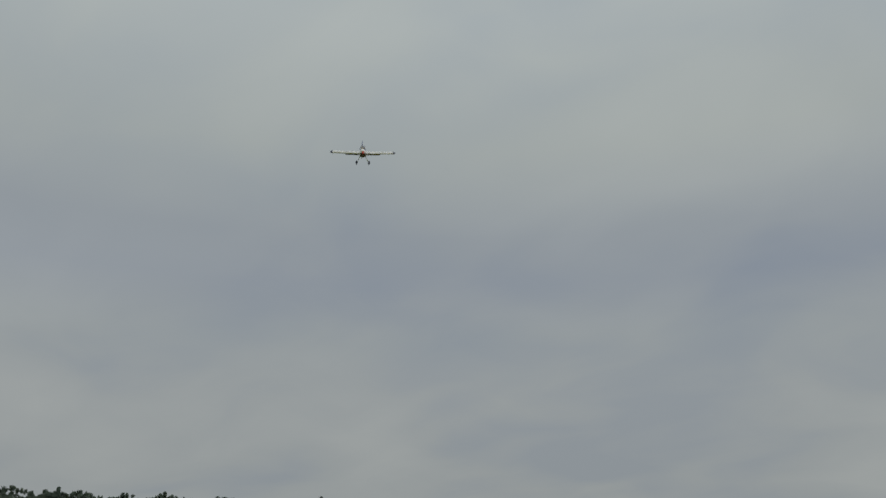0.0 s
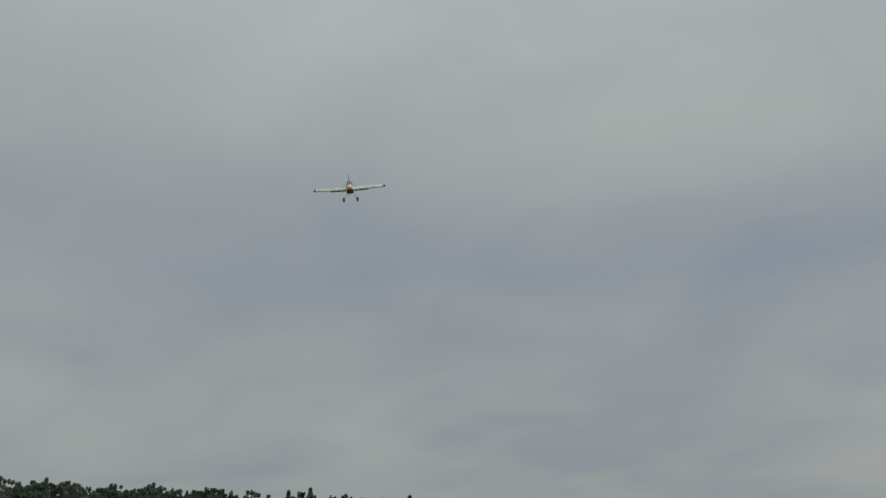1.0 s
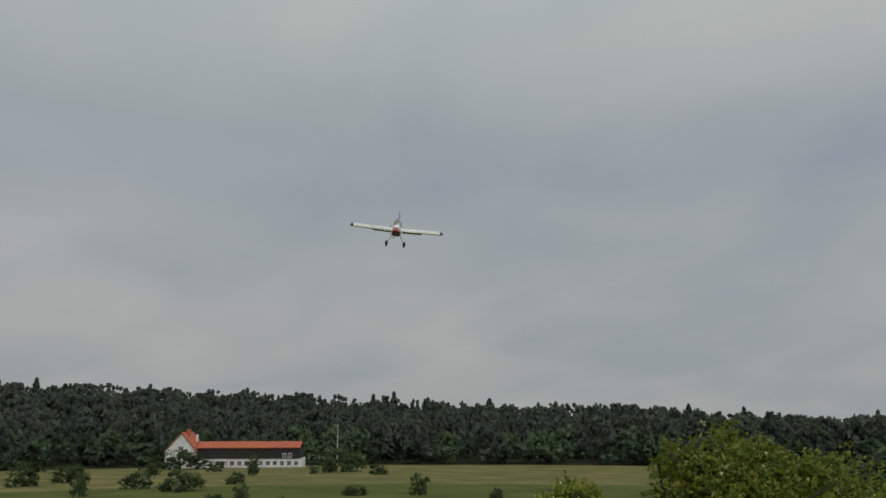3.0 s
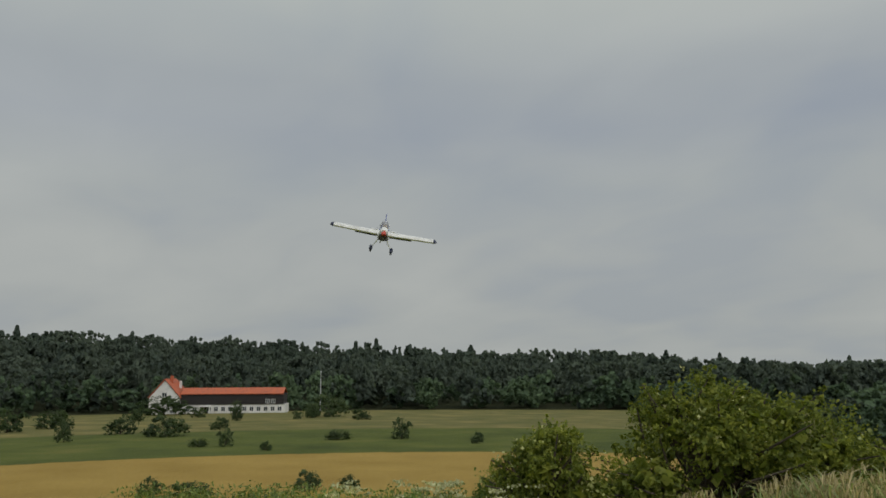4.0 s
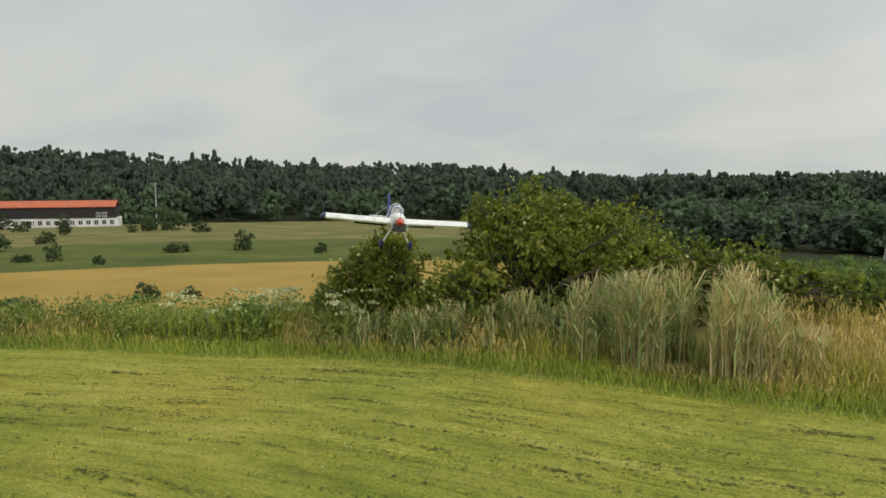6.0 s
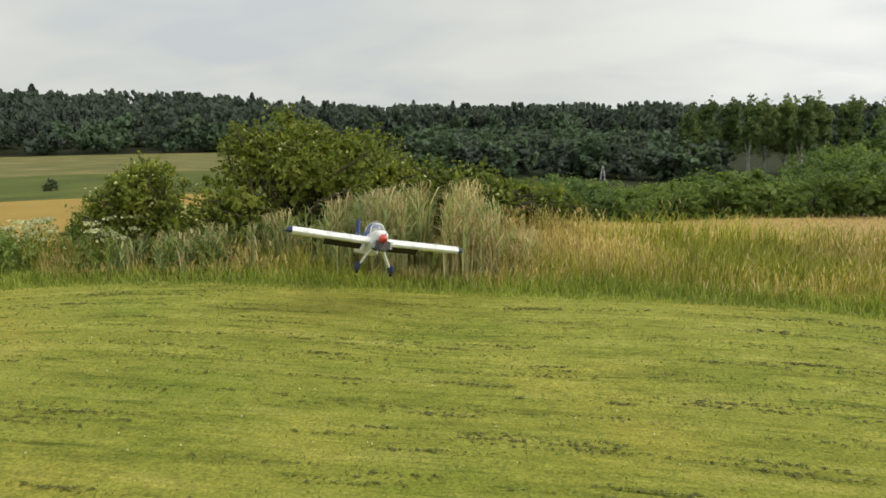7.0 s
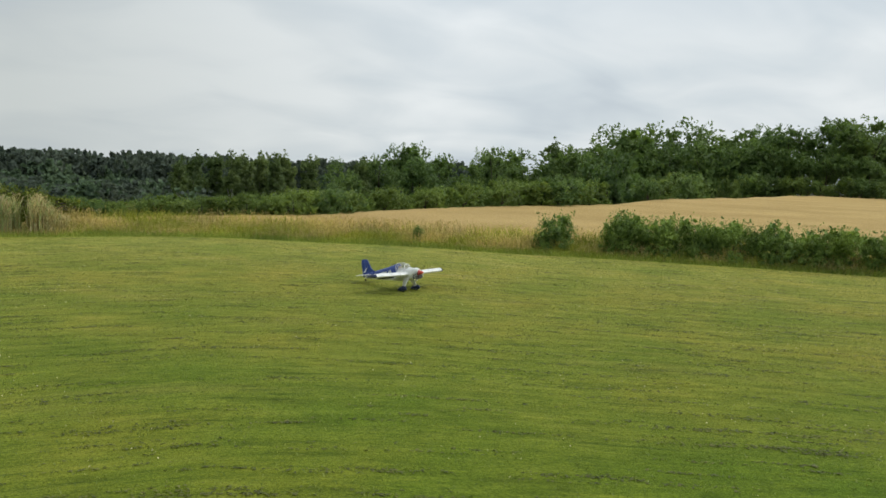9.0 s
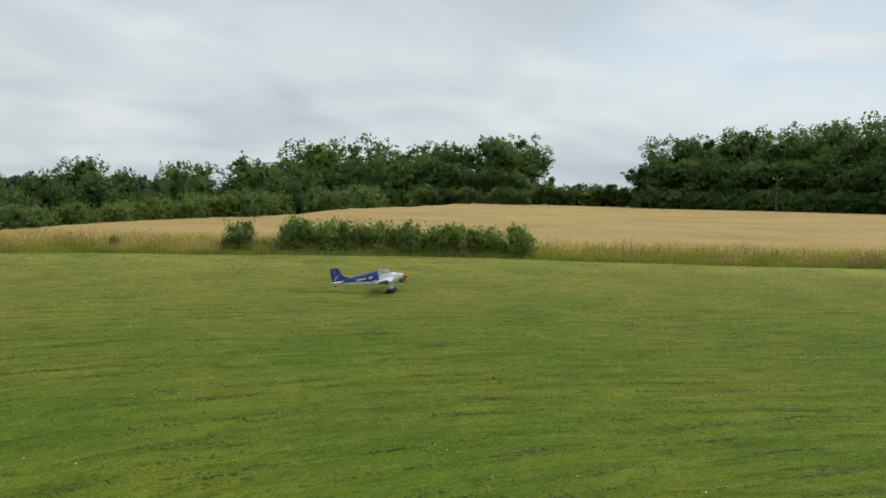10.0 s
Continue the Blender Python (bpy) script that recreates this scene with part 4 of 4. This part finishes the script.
def scrub_line():
    phi, k = 15.5, 0
    while phi > -47.5:
        d = float(brush_r(phi)) + 1.0
        h = float(np.interp(phi, [-48, -45, -32, -27, -15, 0, 16], [3.0, 1.9, 1.45, 1.25, 1.0, 0.85, 0.8])) * RNG.uniform(0.8, 1.15)
        x, y = polar(phi, d + RNG.uniform(-0.3, 0.6) * h)
        place(SCRUB[k % 4] if RNG.random() < 0.8 else DARKSCRUB[k % 2], x, y, h, RNG.uniform(0.95, 1.25))
        x, y = polar(phi - 0.4, d + 1.6 * h)
        place(SCRUB[(k + 2) % 4], x, y, h * RNG.uniform(0.95, 1.25), 1.1)
        phi -= math.degrees(h * 0.85 / d)
        k += 1
    # a dark thorn and a round willow where the field turns
    for phi, d, top, w in ((-43.4, 38.5, 2.6, 1.15), (-42.6, 58.0, 5.2, 0.8)):
        x, y = polar(phi, d)
        place(DARKSCRUB[0], x, y, top - float(land(x, y)), w)
    # taller scrub behind, on the wet ground before the birches
    phi, k = -10.0, 0
    while phi > -47:
        x, y = polar(phi, RNG.uniform(62, 95))
        g = float(land(x, y))
        top = float(np.interp(phi, [-46, -34, -25, -10], [3.2, 2.2, 0.6, -0.8])) + RNG.uniform(-0.6, 0.6)
        place(SCRUB[k % 4] if k % 3 else DARKSCRUB[k % 2], x, y, max(1.8, top - g), RNG.uniform(0.75, 1.1))
        phi, k = phi - 1.1, k + 1
    # green bushes at the foot of the wood
    for k in range(26):
        phi = -33.5 - k * 0.88
        x, y = polar(phi, 131)
        g = float(land(x, y))
        place(SCRUB[k % 4] if k % 4 else DARKSCRUB[k % 2], x, y, RNG.uniform(2.6, 4.4) - g, RNG.uniform(0.9, 1.2) if g > -2 else 0.6)
    # low hedge between the woods
    for k in range(13):
        phi = -55.5 - k * 0.85
        x, y = polar(phi, 141)
        place(SCRUB[k % 4], x, y, RNG.uniform(3.9, 5.0), 1.2)


far_trees()
scrub_line()

MEADOWSHRUB = [shrub_template("meadow_bush", "dark rounded bush standing in the meadow", 60 + k, 1.5, 1600, 0.07, MEADOWLEAF, "bushes in the meadow") for k in range(3)]


def valley_bushes():
    # x, y, width, height
    spots = [(-93.5, 30.7, 1.9, 2.4), (-105.1, 41.6, 3.8, 2.4), (-94.4, 43.0, 5.4, 2.7), (-132.8, 42.0, 6.3, 2.9), (-125.4, 33.4, 4.9, 3.7), (-105.1, 56.0, 3.0, 1.8),
             (-134.0, 74.8, 2.6, 3.8), (-71.4, 38.7, 1.6, 1.9), (-63.5, 38.5, 1.2, 0.9), (-71.6, 52.6, 3.3, 1.1), (-67.0, 58.0, 2.2, 2.5), (-55.6, 58.4, 1.5, 1.2), (-73.6, 36.9, 2.3, 0.8),
             (-186, 84.0, 12.0, 5.0), (-138.0, 98.8, 8.5, 4.9), (-135.0, 92.4, 3.5, 3.0), (-131.7, 86.8, 2.0, 1.8), (-36.4, 24.7, 1.5, 1.1), (-35.2, 26.6, 1.2, 0.75), (-40.9, 17.9, 1.2, 1.0), (-37.7, 18.7, 2.3, 0.9)]
    for k, (x, y, w, h) in enumerate(spots):
        place(MEADOWSHRUB[k % 3], x, y, h * 1.08, w / (1.35 * h))


valley_bushes()


# ---------------------------------------------------------------- elder bush and reeds at the lawn's edge
def elder_bush(name, lobes, n, label):
    bush = empty_thing(name, label, "bush")
    cx, cy = sum(l[0] for l in lobes) / len(lobes), sum(l[1] for l in lobes) / len(lobes)
    z = float(land(cx, cy))
    stem = part("stem", tube([(cx, cy, z - 0.2), (cx, cy, z + 0.4), (cx + 0.05, cy, z + 0.8)], [0.09, 0.06, 0.03], 8), BARK, bush)
    limbs(stem, (cx, cy, z + 0.3), [l[:3] for l in lobes], 0.035, BARK, "branch")
    crown("foliage", lobes, int(n * 1.7), 0.062, ELDERLEAF, bush, "dense green leaves", 0.25, 0.5)
    p, d = in_lobes(lobes, 900, 0.98)
    keep = (d[:, 2] > 0.15) & (np.arange(len(p)) % 3 == 0)
    v, f = leaves(p[keep] + d[keep] * 0.05, 0.05, d[keep], 0, 0.9)
    b = new("blossom", sheet("blossom", v, f, BLOSSOM))
    b.parent = bush
    tagged(b, "fading cream elder blossom")
    return bush


def bush_lobes(specs, seed):
    """Smaller bulges over the main masses."""
    rng = np.random.default_rng(seed)
    out = list(specs)
    for x, y, z, rx, ry, rz in specs:
        for _ in range(15):
            d = rng.normal(size=3)
            d /= np.linalg.norm(d)
            d[2] = abs(d[2]) * 0.9 - 0.1
            s = rng.uniform(0.16, 0.42)
            k = rng.uniform(0.8, 1.08)
            out.append((x + d[0] * rx * k, y + d[1] * ry * k, z + d[2] * rz * k, rx * s, ry * s, rz * s))
        for _ in range(9):  # shoots that stand clear of the mass
            d = rng.normal(size=3)
            d /= np.linalg.norm(d)
            d[2] = abs(d[2]) * 0.9 + 0.1
            k, s = rng.uniform(1.05, 1.3), rng.uniform(0.07, 0.14)
            out.append((x + d[0] * rx * k, y + d[1] * ry * k, z + d[2] * rz * k, rx * s, ry * s, rz * s * 1.6))
    return out


elder_bush("elder_bush", bush_lobes([(-5.05, 9.65, 1.05, 1.15, 0.7, 0.9), (-4.05, 10.0, 1.05, 1.0, 0.65, 0.75), (-5.75, 8.95, 0.55, 0.75, 0.55, 0.55), (-5.6, 9.35, 1.55, 0.35, 0.3, 0.42), (-4.75, 9.75, 1.6, 0.5, 0.4, 0.4)], 1), 15000, "large green elder bush with fading cream blossom")
elder_bush("elder_bush", bush_lobes([(-7.0, 8.1, 0.55, 0.5, 0.45, 0.5), (-6.5, 8.2, 0.92, 0.52, 0.45, 0.55), (-6.25, 8.3, 0.45, 0.45, 0.4, 0.45)], 2), 6000, "smaller rounded elder bush beside the large one")
elder_bush("elder_bush", bush_lobes([(-3.05, 10.35, 0.80, 0.8, 0.5, 0.6), (-2.35, 10.7, 0.75, 0.6, 0.45, 0.55), (-1.5, 11.3, 0.5, 0.7, 0.5, 0.5)], 3), 6500, "low spreading elder bush behind the reeds")


def scatter(n, x0, x1, e0, e1, rng=RNG):
    """Spots in a strip that runs along the lawn's edge, e0 to e1 metres beyond it."""
    x = rng.uniform(x0, x1, n)
    y = edge_y(x) + rng.uniform(e0, e1, n)
    return np.stack([x, y, land(x, y) - 0.01], 1)


def stuff(name, sets, mat, label, category):
    vs, fs, at = [], [], 0
    for v, f in sets:
        vs.append(v)
        fs.append(f + at)
        at += len(v)
    return tagged(new(name, sheet(name, np.vstack(vs), np.vstack(fs), mat)), label, category, kind="stuff")


def clumped(p, scale, keep, offset=0.0):
    """Thins spots into clumps by noise."""
    v = np.array([noise.noise(Vector((a * scale + offset, b * scale, 3.3))) for a, b, _ in p])
    return p[v > keep]


def reed_bed():
    x_of = [-6.6, -5.5, -4.4, -3.5, -2.6, -1.9, -1.3]
    h_of = [0.42, 0.54, 0.74, 0.95, 1.08, 1.06, 0.5]
    p = clumped(scatter(5200, -6.6, -1.2, 0.5, 1.75), 2.3, 0.02)
    h = np.interp(p[:, 0], x_of, h_of) * RNG.uniform(0.42, 1.2, len(p))
    dry = RNG.random(len(p)) < np.interp(p[:, 0], [-6, -4, -2.4, -1.6], [0.16, 0.38, 0.58, 0.78])
    n = len(p)
    sets_g, sets_d = [], []
    for mask, sets in ((~dry, sets_g), (dry, sets_d)):
        q, k = p[mask], h[mask]
        sets.append(blades(q, k, np.full(len(q), 0.015), RNG.uniform(0.02, 0.16, len(q))))
        for lv in range(4 if mask is not dry else 2):
            u = RNG.uniform(0.25, 0.85, len(q))
            b = q.copy()
            b[:, 2] += k * u
            sets.append(blades(b, k * RNG.uniform(0.22, 0.4, len(q)), np.full(len(q), 0.020), RNG.uniform(0.6, 1.5, len(q))))
    tops = p[dry].copy()
    tops[:, 2] += h[dry] * 0.93
    for _ in range(4):
        t = tops + RNG.normal(0, 0.018, tops.shape)
        sets_d.append(blades(t, RNG.uniform(0.07, 0.14, len(t)), np.full(len(t), 0.014), RNG.uniform(0.1, 0.9, len(t))))
    stuff("green_reeds", sets_g, REEDGREEN, "grey-green reeds and rank weeds before the elder bush", "reeds")
    stuff("dry_reeds", sets_d, REEDDRY, "dry straw-coloured reed stalks with plumes", "reeds")


def weeds():
    p = clumped(scatter(3000, -12.0, -5.2, 0.5, 2.2), 1.1, -0.1, 5)
    h = RNG.uniform(0.22, 0.7, len(p))
    sets = [blades(p, h, np.full(len(p), 0.016), RNG.uniform(0.1, 0.4, len(p)))]
    q = np.repeat(p, 9, 0)
    q[:, 2] += np.repeat(h, 9) * RNG.uniform(0.15, 1.0, len(q))
    q[:, :2] += RNG.normal(0, 0.05, (len(q), 2))
    v, f = leaves(q, 0.07, None, 0.3, 0.4)
    stuff("weeds", sets, TALLGRASS, "rank green weeds at the lawn's edge", "weeds")
    tagged(new("weed_leaves", sheet("weed_leaves", v, f, WEEDLEAF)), "leafy nettles and hogweed leaves", "weeds", kind="stuff")
    # umbels: flat white heads
    t = clumped(scatter(260, -9.0, -6.2, 0.5, 1.5), 1.5, -0.05, 9)[:65]
    t[:, 2] += RNG.uniform(0.5, 0.8, len(t))
    heads = np.repeat(t, 26, 0)
    heads[:, :2] += RNG.normal(0, 0.05, (len(heads), 2))
    heads[:, 2] += RNG.normal(0, 0.012, len(heads))
    v, f = leaves(heads, 0.034, None, 0, 1.0)
    tagged(new("umbel_flowers", sheet("umbel_flowers", v, f, UMBEL)), "flat white hogweed umbels", "flowers", kind="stuff")
    stalk = t.copy()
    stalk[:, 2] = land(t[:, 0], t[:, 1])
    stuff("umbel_stalks", [blades(stalk, t[:, 2] - stalk[:, 2], np.full(len(t), 0.014), np.full(len(t), 0.02))], TALLGRASS, "upright green hogweed stalks", "weeds")


def verge():
    """Tall grass between lawn and wheat: a green foot, ripe heads above."""
    foot = scatter(34000, -14, 38, -0.03, 0.7)
    fh = RNG.uniform(0.07, 0.2, len(foot)) * (0.5 + smooth(0, 0.4, foot[:, 1] - edge_y(foot[:, 0])))
    p = scatter(60000, -1.9, 38, 0.35, 2.7)
    left = clumped(scatter(9000, -14, -1.9, 0.35, 1.6), 0.9, -0.1, 2)
    p = np.vstack([p, left])
    h = RNG.uniform(0.18, 0.44, len(p)) * smooth(0.1, 1.2, p[:, 1] - edge_y(p[:, 0]))
    patch = np.array([noise.noise(Vector((a * 0.45, b * 0.9, 1.0))) for a, b, _ in p])
    dry = RNG.random(len(p)) < np.clip(np.interp(p[:, 0], [-2, 1, 6], [0.5, 0.34, 0.24]) + patch * 1.3, 0.05, 0.9)
    h = h * (1 + 0.35 * np.clip(-patch, 0, 1)) + 0.06
    w = np.full(len(p), 0.011)
    stuff("fresh_grass", [blades(foot, fh * 0.85, np.full(len(foot), 0.014), RNG.uniform(0.2, 0.9, len(foot)))], FOOTGRASS, "fresh green grass along the mown edge", "grass")
    stuff("verge_grass", [blades(p[~dry], h[~dry], w[~dry] * 1.2, RNG.uniform(0.15, 0.7, (~dry).sum()))], TALLGRASS, "tall green grass along the lawn's edge", "grass")
    seeds = p[dry].copy()
    seeds[:, 2] += h[dry] * 0.9
    stuff("ripe_verge_grass", [blades(p[dry], h[dry] * 1.1, w[dry] * 0.9, RNG.uniform(0.1, 0.5, dry.sum())),
                               blades(seeds, np.full(len(seeds), 0.09), w[dry] * 1.3, RNG.uniform(0.3, 0.9, len(seeds)))], DRYGRASS, "ripe straw-coloured grass heads in the verge", "grass")


def wheat_rows():
    x = RNG.uniform(-1.5, 42, 60000)
    e = 2.2 + RNG.random(len(x)) ** 2.2 * 7
    y = edge_y(x) + e
    p = np.stack([x, y, land(x, y) - 0.2], 1)
    h = RNG.uniform(0.22, 0.30, len(p))
    stuff("wheat", [blades(p, h, np.full(len(p), 0.028), RNG.uniform(0.1, 0.5, len(p)), heading=0.6)], WHEATEAR, "ripe golden wheat in a dense field", "wheat")


reed_bed()
weeds()
verge()
wheat_rows()

# ---------------------------------------------------------------- blackthorn hedge on the verge
HEDGE = [shrub_template("hedge_shrub", "dark green thorn shrub with upright shoots", 70 + k, 1.6, 6000, 0.045, HEDGELEAF, "hedge shrubs on the verge", spikes=9) for k in range(3)]
for i, (hx, hh, hw) in enumerate(((13.0, 1.3, 0.8), (14.7, 1.5, 0.78), (15.6, 1.4, 0.8), (16.5, 1.4, 0.8), (17.3, 1.35, 0.85), (18.1, 1.4, 0.8), (18.9, 1.3, 0.85), (19.6, 1.3, 0.85), (20.3, 1.25, 0.85), (21.0, 1.3, 0.85))):
    place(HEDGE[i % 3], hx, float(edge_y(hx)) + 1.35, hh, hw, turn=i * 47)
place(HEDGE[2], -8.0, float(edge_y(-8.0)) + 0.9, 0.7, 0.55, turn=80)
place(HEDGE[0], -7.5, float(edge_y(-7.5)) + 1.7, 0.95, 0.45, turn=20)
place(HEDGE[1], 9.4, float(edge_y(9.4)) + 1.3, 0.65, 0.5, turn=10)


# ---------------------------------------------------------------- mown lawn: tufts, clippings, clover
def lawn():
    n = 120000
    x, y = RNG.uniform(-9, 26, n), RNG.uniform(-21, 8.6, n)
    ok = y < edge_y(x) - 0.02
    p = np.stack([x, y, land(x, y) - 0.004], 1)[ok]
    stuff("mown_grass", [blades(p, RNG.uniform(0.012, 0.038, len(p)), RNG.uniform(0.006, 0.014, len(p)), RNG.uniform(0.4, 1.6, len(p)))], SHORTGRASS, "short mown lawn grass in uneven tufts", "grass")
    # clippings left in broken rows by the mower, along the edge
    sets = []
    for _ in range(5200):
        e = -RNG.choice(np.arange(0.5, 30, 0.52)) + RNG.normal(0, 0.09)
        m = int(RNG.integers(8, 30))
        px = RNG.uniform(-10, 26) + RNG.normal(0, 1, m) * RNG.uniform(0.08, 0.45)
        py = edge_y(px) + e + RNG.normal(0, 0.012, m)
        q = np.stack([px, py, land(px, py) + 0.005], 1)[py > -21.5]
        if len(q):
            sets.append(blades(q, RNG.uniform(0.008, 0.018, len(q)), RNG.uniform(0.014, 0.034, len(q)), RNG.uniform(2.0, 4.2, len(q)), heading=-0.6))
    stuff("grass_clippings", sets, CLIPPINGS, "dark wilted grass clippings lying in rows", "grass")
    n = 9000
    x, y = RNG.uniform(-6, 24, n), RNG.uniform(-21, 5, n)
    x, y = x[y < edge_y(x) - 0.5], y[y < edge_y(x) - 0.5]
    p = clumped(np.stack([x, y, land(x, y) + 0.012], 1), 0.6, 0.05, 4)
    v, f = leaves(p, 0.016, None, 0, 1.0)
    tagged(new("clover_heads", sheet("clover_heads", v, f, UMBEL)), "small white clover heads in the lawn", "flowers", kind="stuff")


lawn()

# the templates themselves stand in the far wood
for k, t in enumerate(BIRCHES + OAKS):
    x, y = polar(-12.0 - k * 4.5, 168)
    t.matrix_basis = pose(x, y, float(land(x, y)), 0, 0, k * 50)
    t.scale = (8.0, 8.0, 8.0)
for k, t in enumerate(SCRUB + DARKSCRUB):
    x, y = polar(-66.0 - k * 2, 137)
    t.matrix_basis = pose(x, y, float(land(x, y)), 0, 0, k * 50)
    t.scale = (4.0, 4.0, 4.0)
for k, t in enumerate(MEADOWSHRUB):
    x, y = ((-150, 62), (-160, 80), (-118, 92))[k]
    t.matrix_basis = pose(x, y, float(land(x, y)), 0, 0, k * 50)
    t.scale = (3.0, 3.0, 2.4)
for k, t in enumerate(HEDGE):
    x = 15.2 + 1.9 * k
    t.matrix_basis = pose(x, float(edge_y(x)) + 2.1, float(land(x, float(edge_y(x)) + 2.1)), 0, 0, k * 50)
    t.scale = (1.0, 1.0, 0.95)


# ---------------------------------------------------------------- what moves
FLIGHT = [  # seconds, x, y, z, pitch, bank, heading
    (0, -15.401, 13.347, 12.712, -28.3, 2.0, 229.1),
    (0.5, -15.103, 13.153, 12.082, -27.2, 5.0, 229.0),
    (1, -14.237, 12.289, 10.573, -26.0, 7.0, 226.2),
    (1.5, -13.855, 11.785, 9.302, -23.3, -5.2, 223.6),
    (2, -13.349, 11.044, 7.980, -20.5, -9.4, 224.5),
    (2.5, -12.566, 10.288, 6.957, -18.3, -4.5, 227.7),
    (4, -10.397, 8.512, 4.603, -12.1, -9.4, 232.5),
    (4.5, -9.455, 8.173, 3.946, -9.9, -7.9, 229.0),
    (5, -8.428, 7.960, 3.193, -6.9, -8.6, 231.5),
    (6.3, -4.981, 7.440, 1.341, 3.3, -4.7, 222.3),
    (6.5, -4.287, 7.224, 1.172, 4.7, -8.5, 221.2),
    (7, -2.451, 6.561, 0.773, 12.5, -9.7, 211.0),
    (7.5, -0.214, 5.122, 0.601, 13.0, -3.0, 209.5),
    (8, 2.410, 2.738, 0.315, 9.5, 0.0, 205.5),
    (8.5, 4.564, 0.111, 0.309, 14.0, 0.0, 204.0),
    (9, 6.218, -3.414, 0.312, 9.0, 0.0, 206.5),
    (9.5, 8.315, -6.497, 0.311, 7.5, 0.0, 208.0),
    (10, 10.629, -8.730, 0.309, 6.5, 0.0, 226.0),
]


def motions():
    walk(AEROPLANE, [(t, pose(x, y, z, p, b, h)) for t, x, y, z, p, b, h in FLIGHT])
    # the propeller turns a little under a quarter between rows
    walk(PROPELLER, [(k / 15, pose(0, 0.462, 0.01, 0, (k * 83) % 360, 0)) for k in range(151)])


motions()
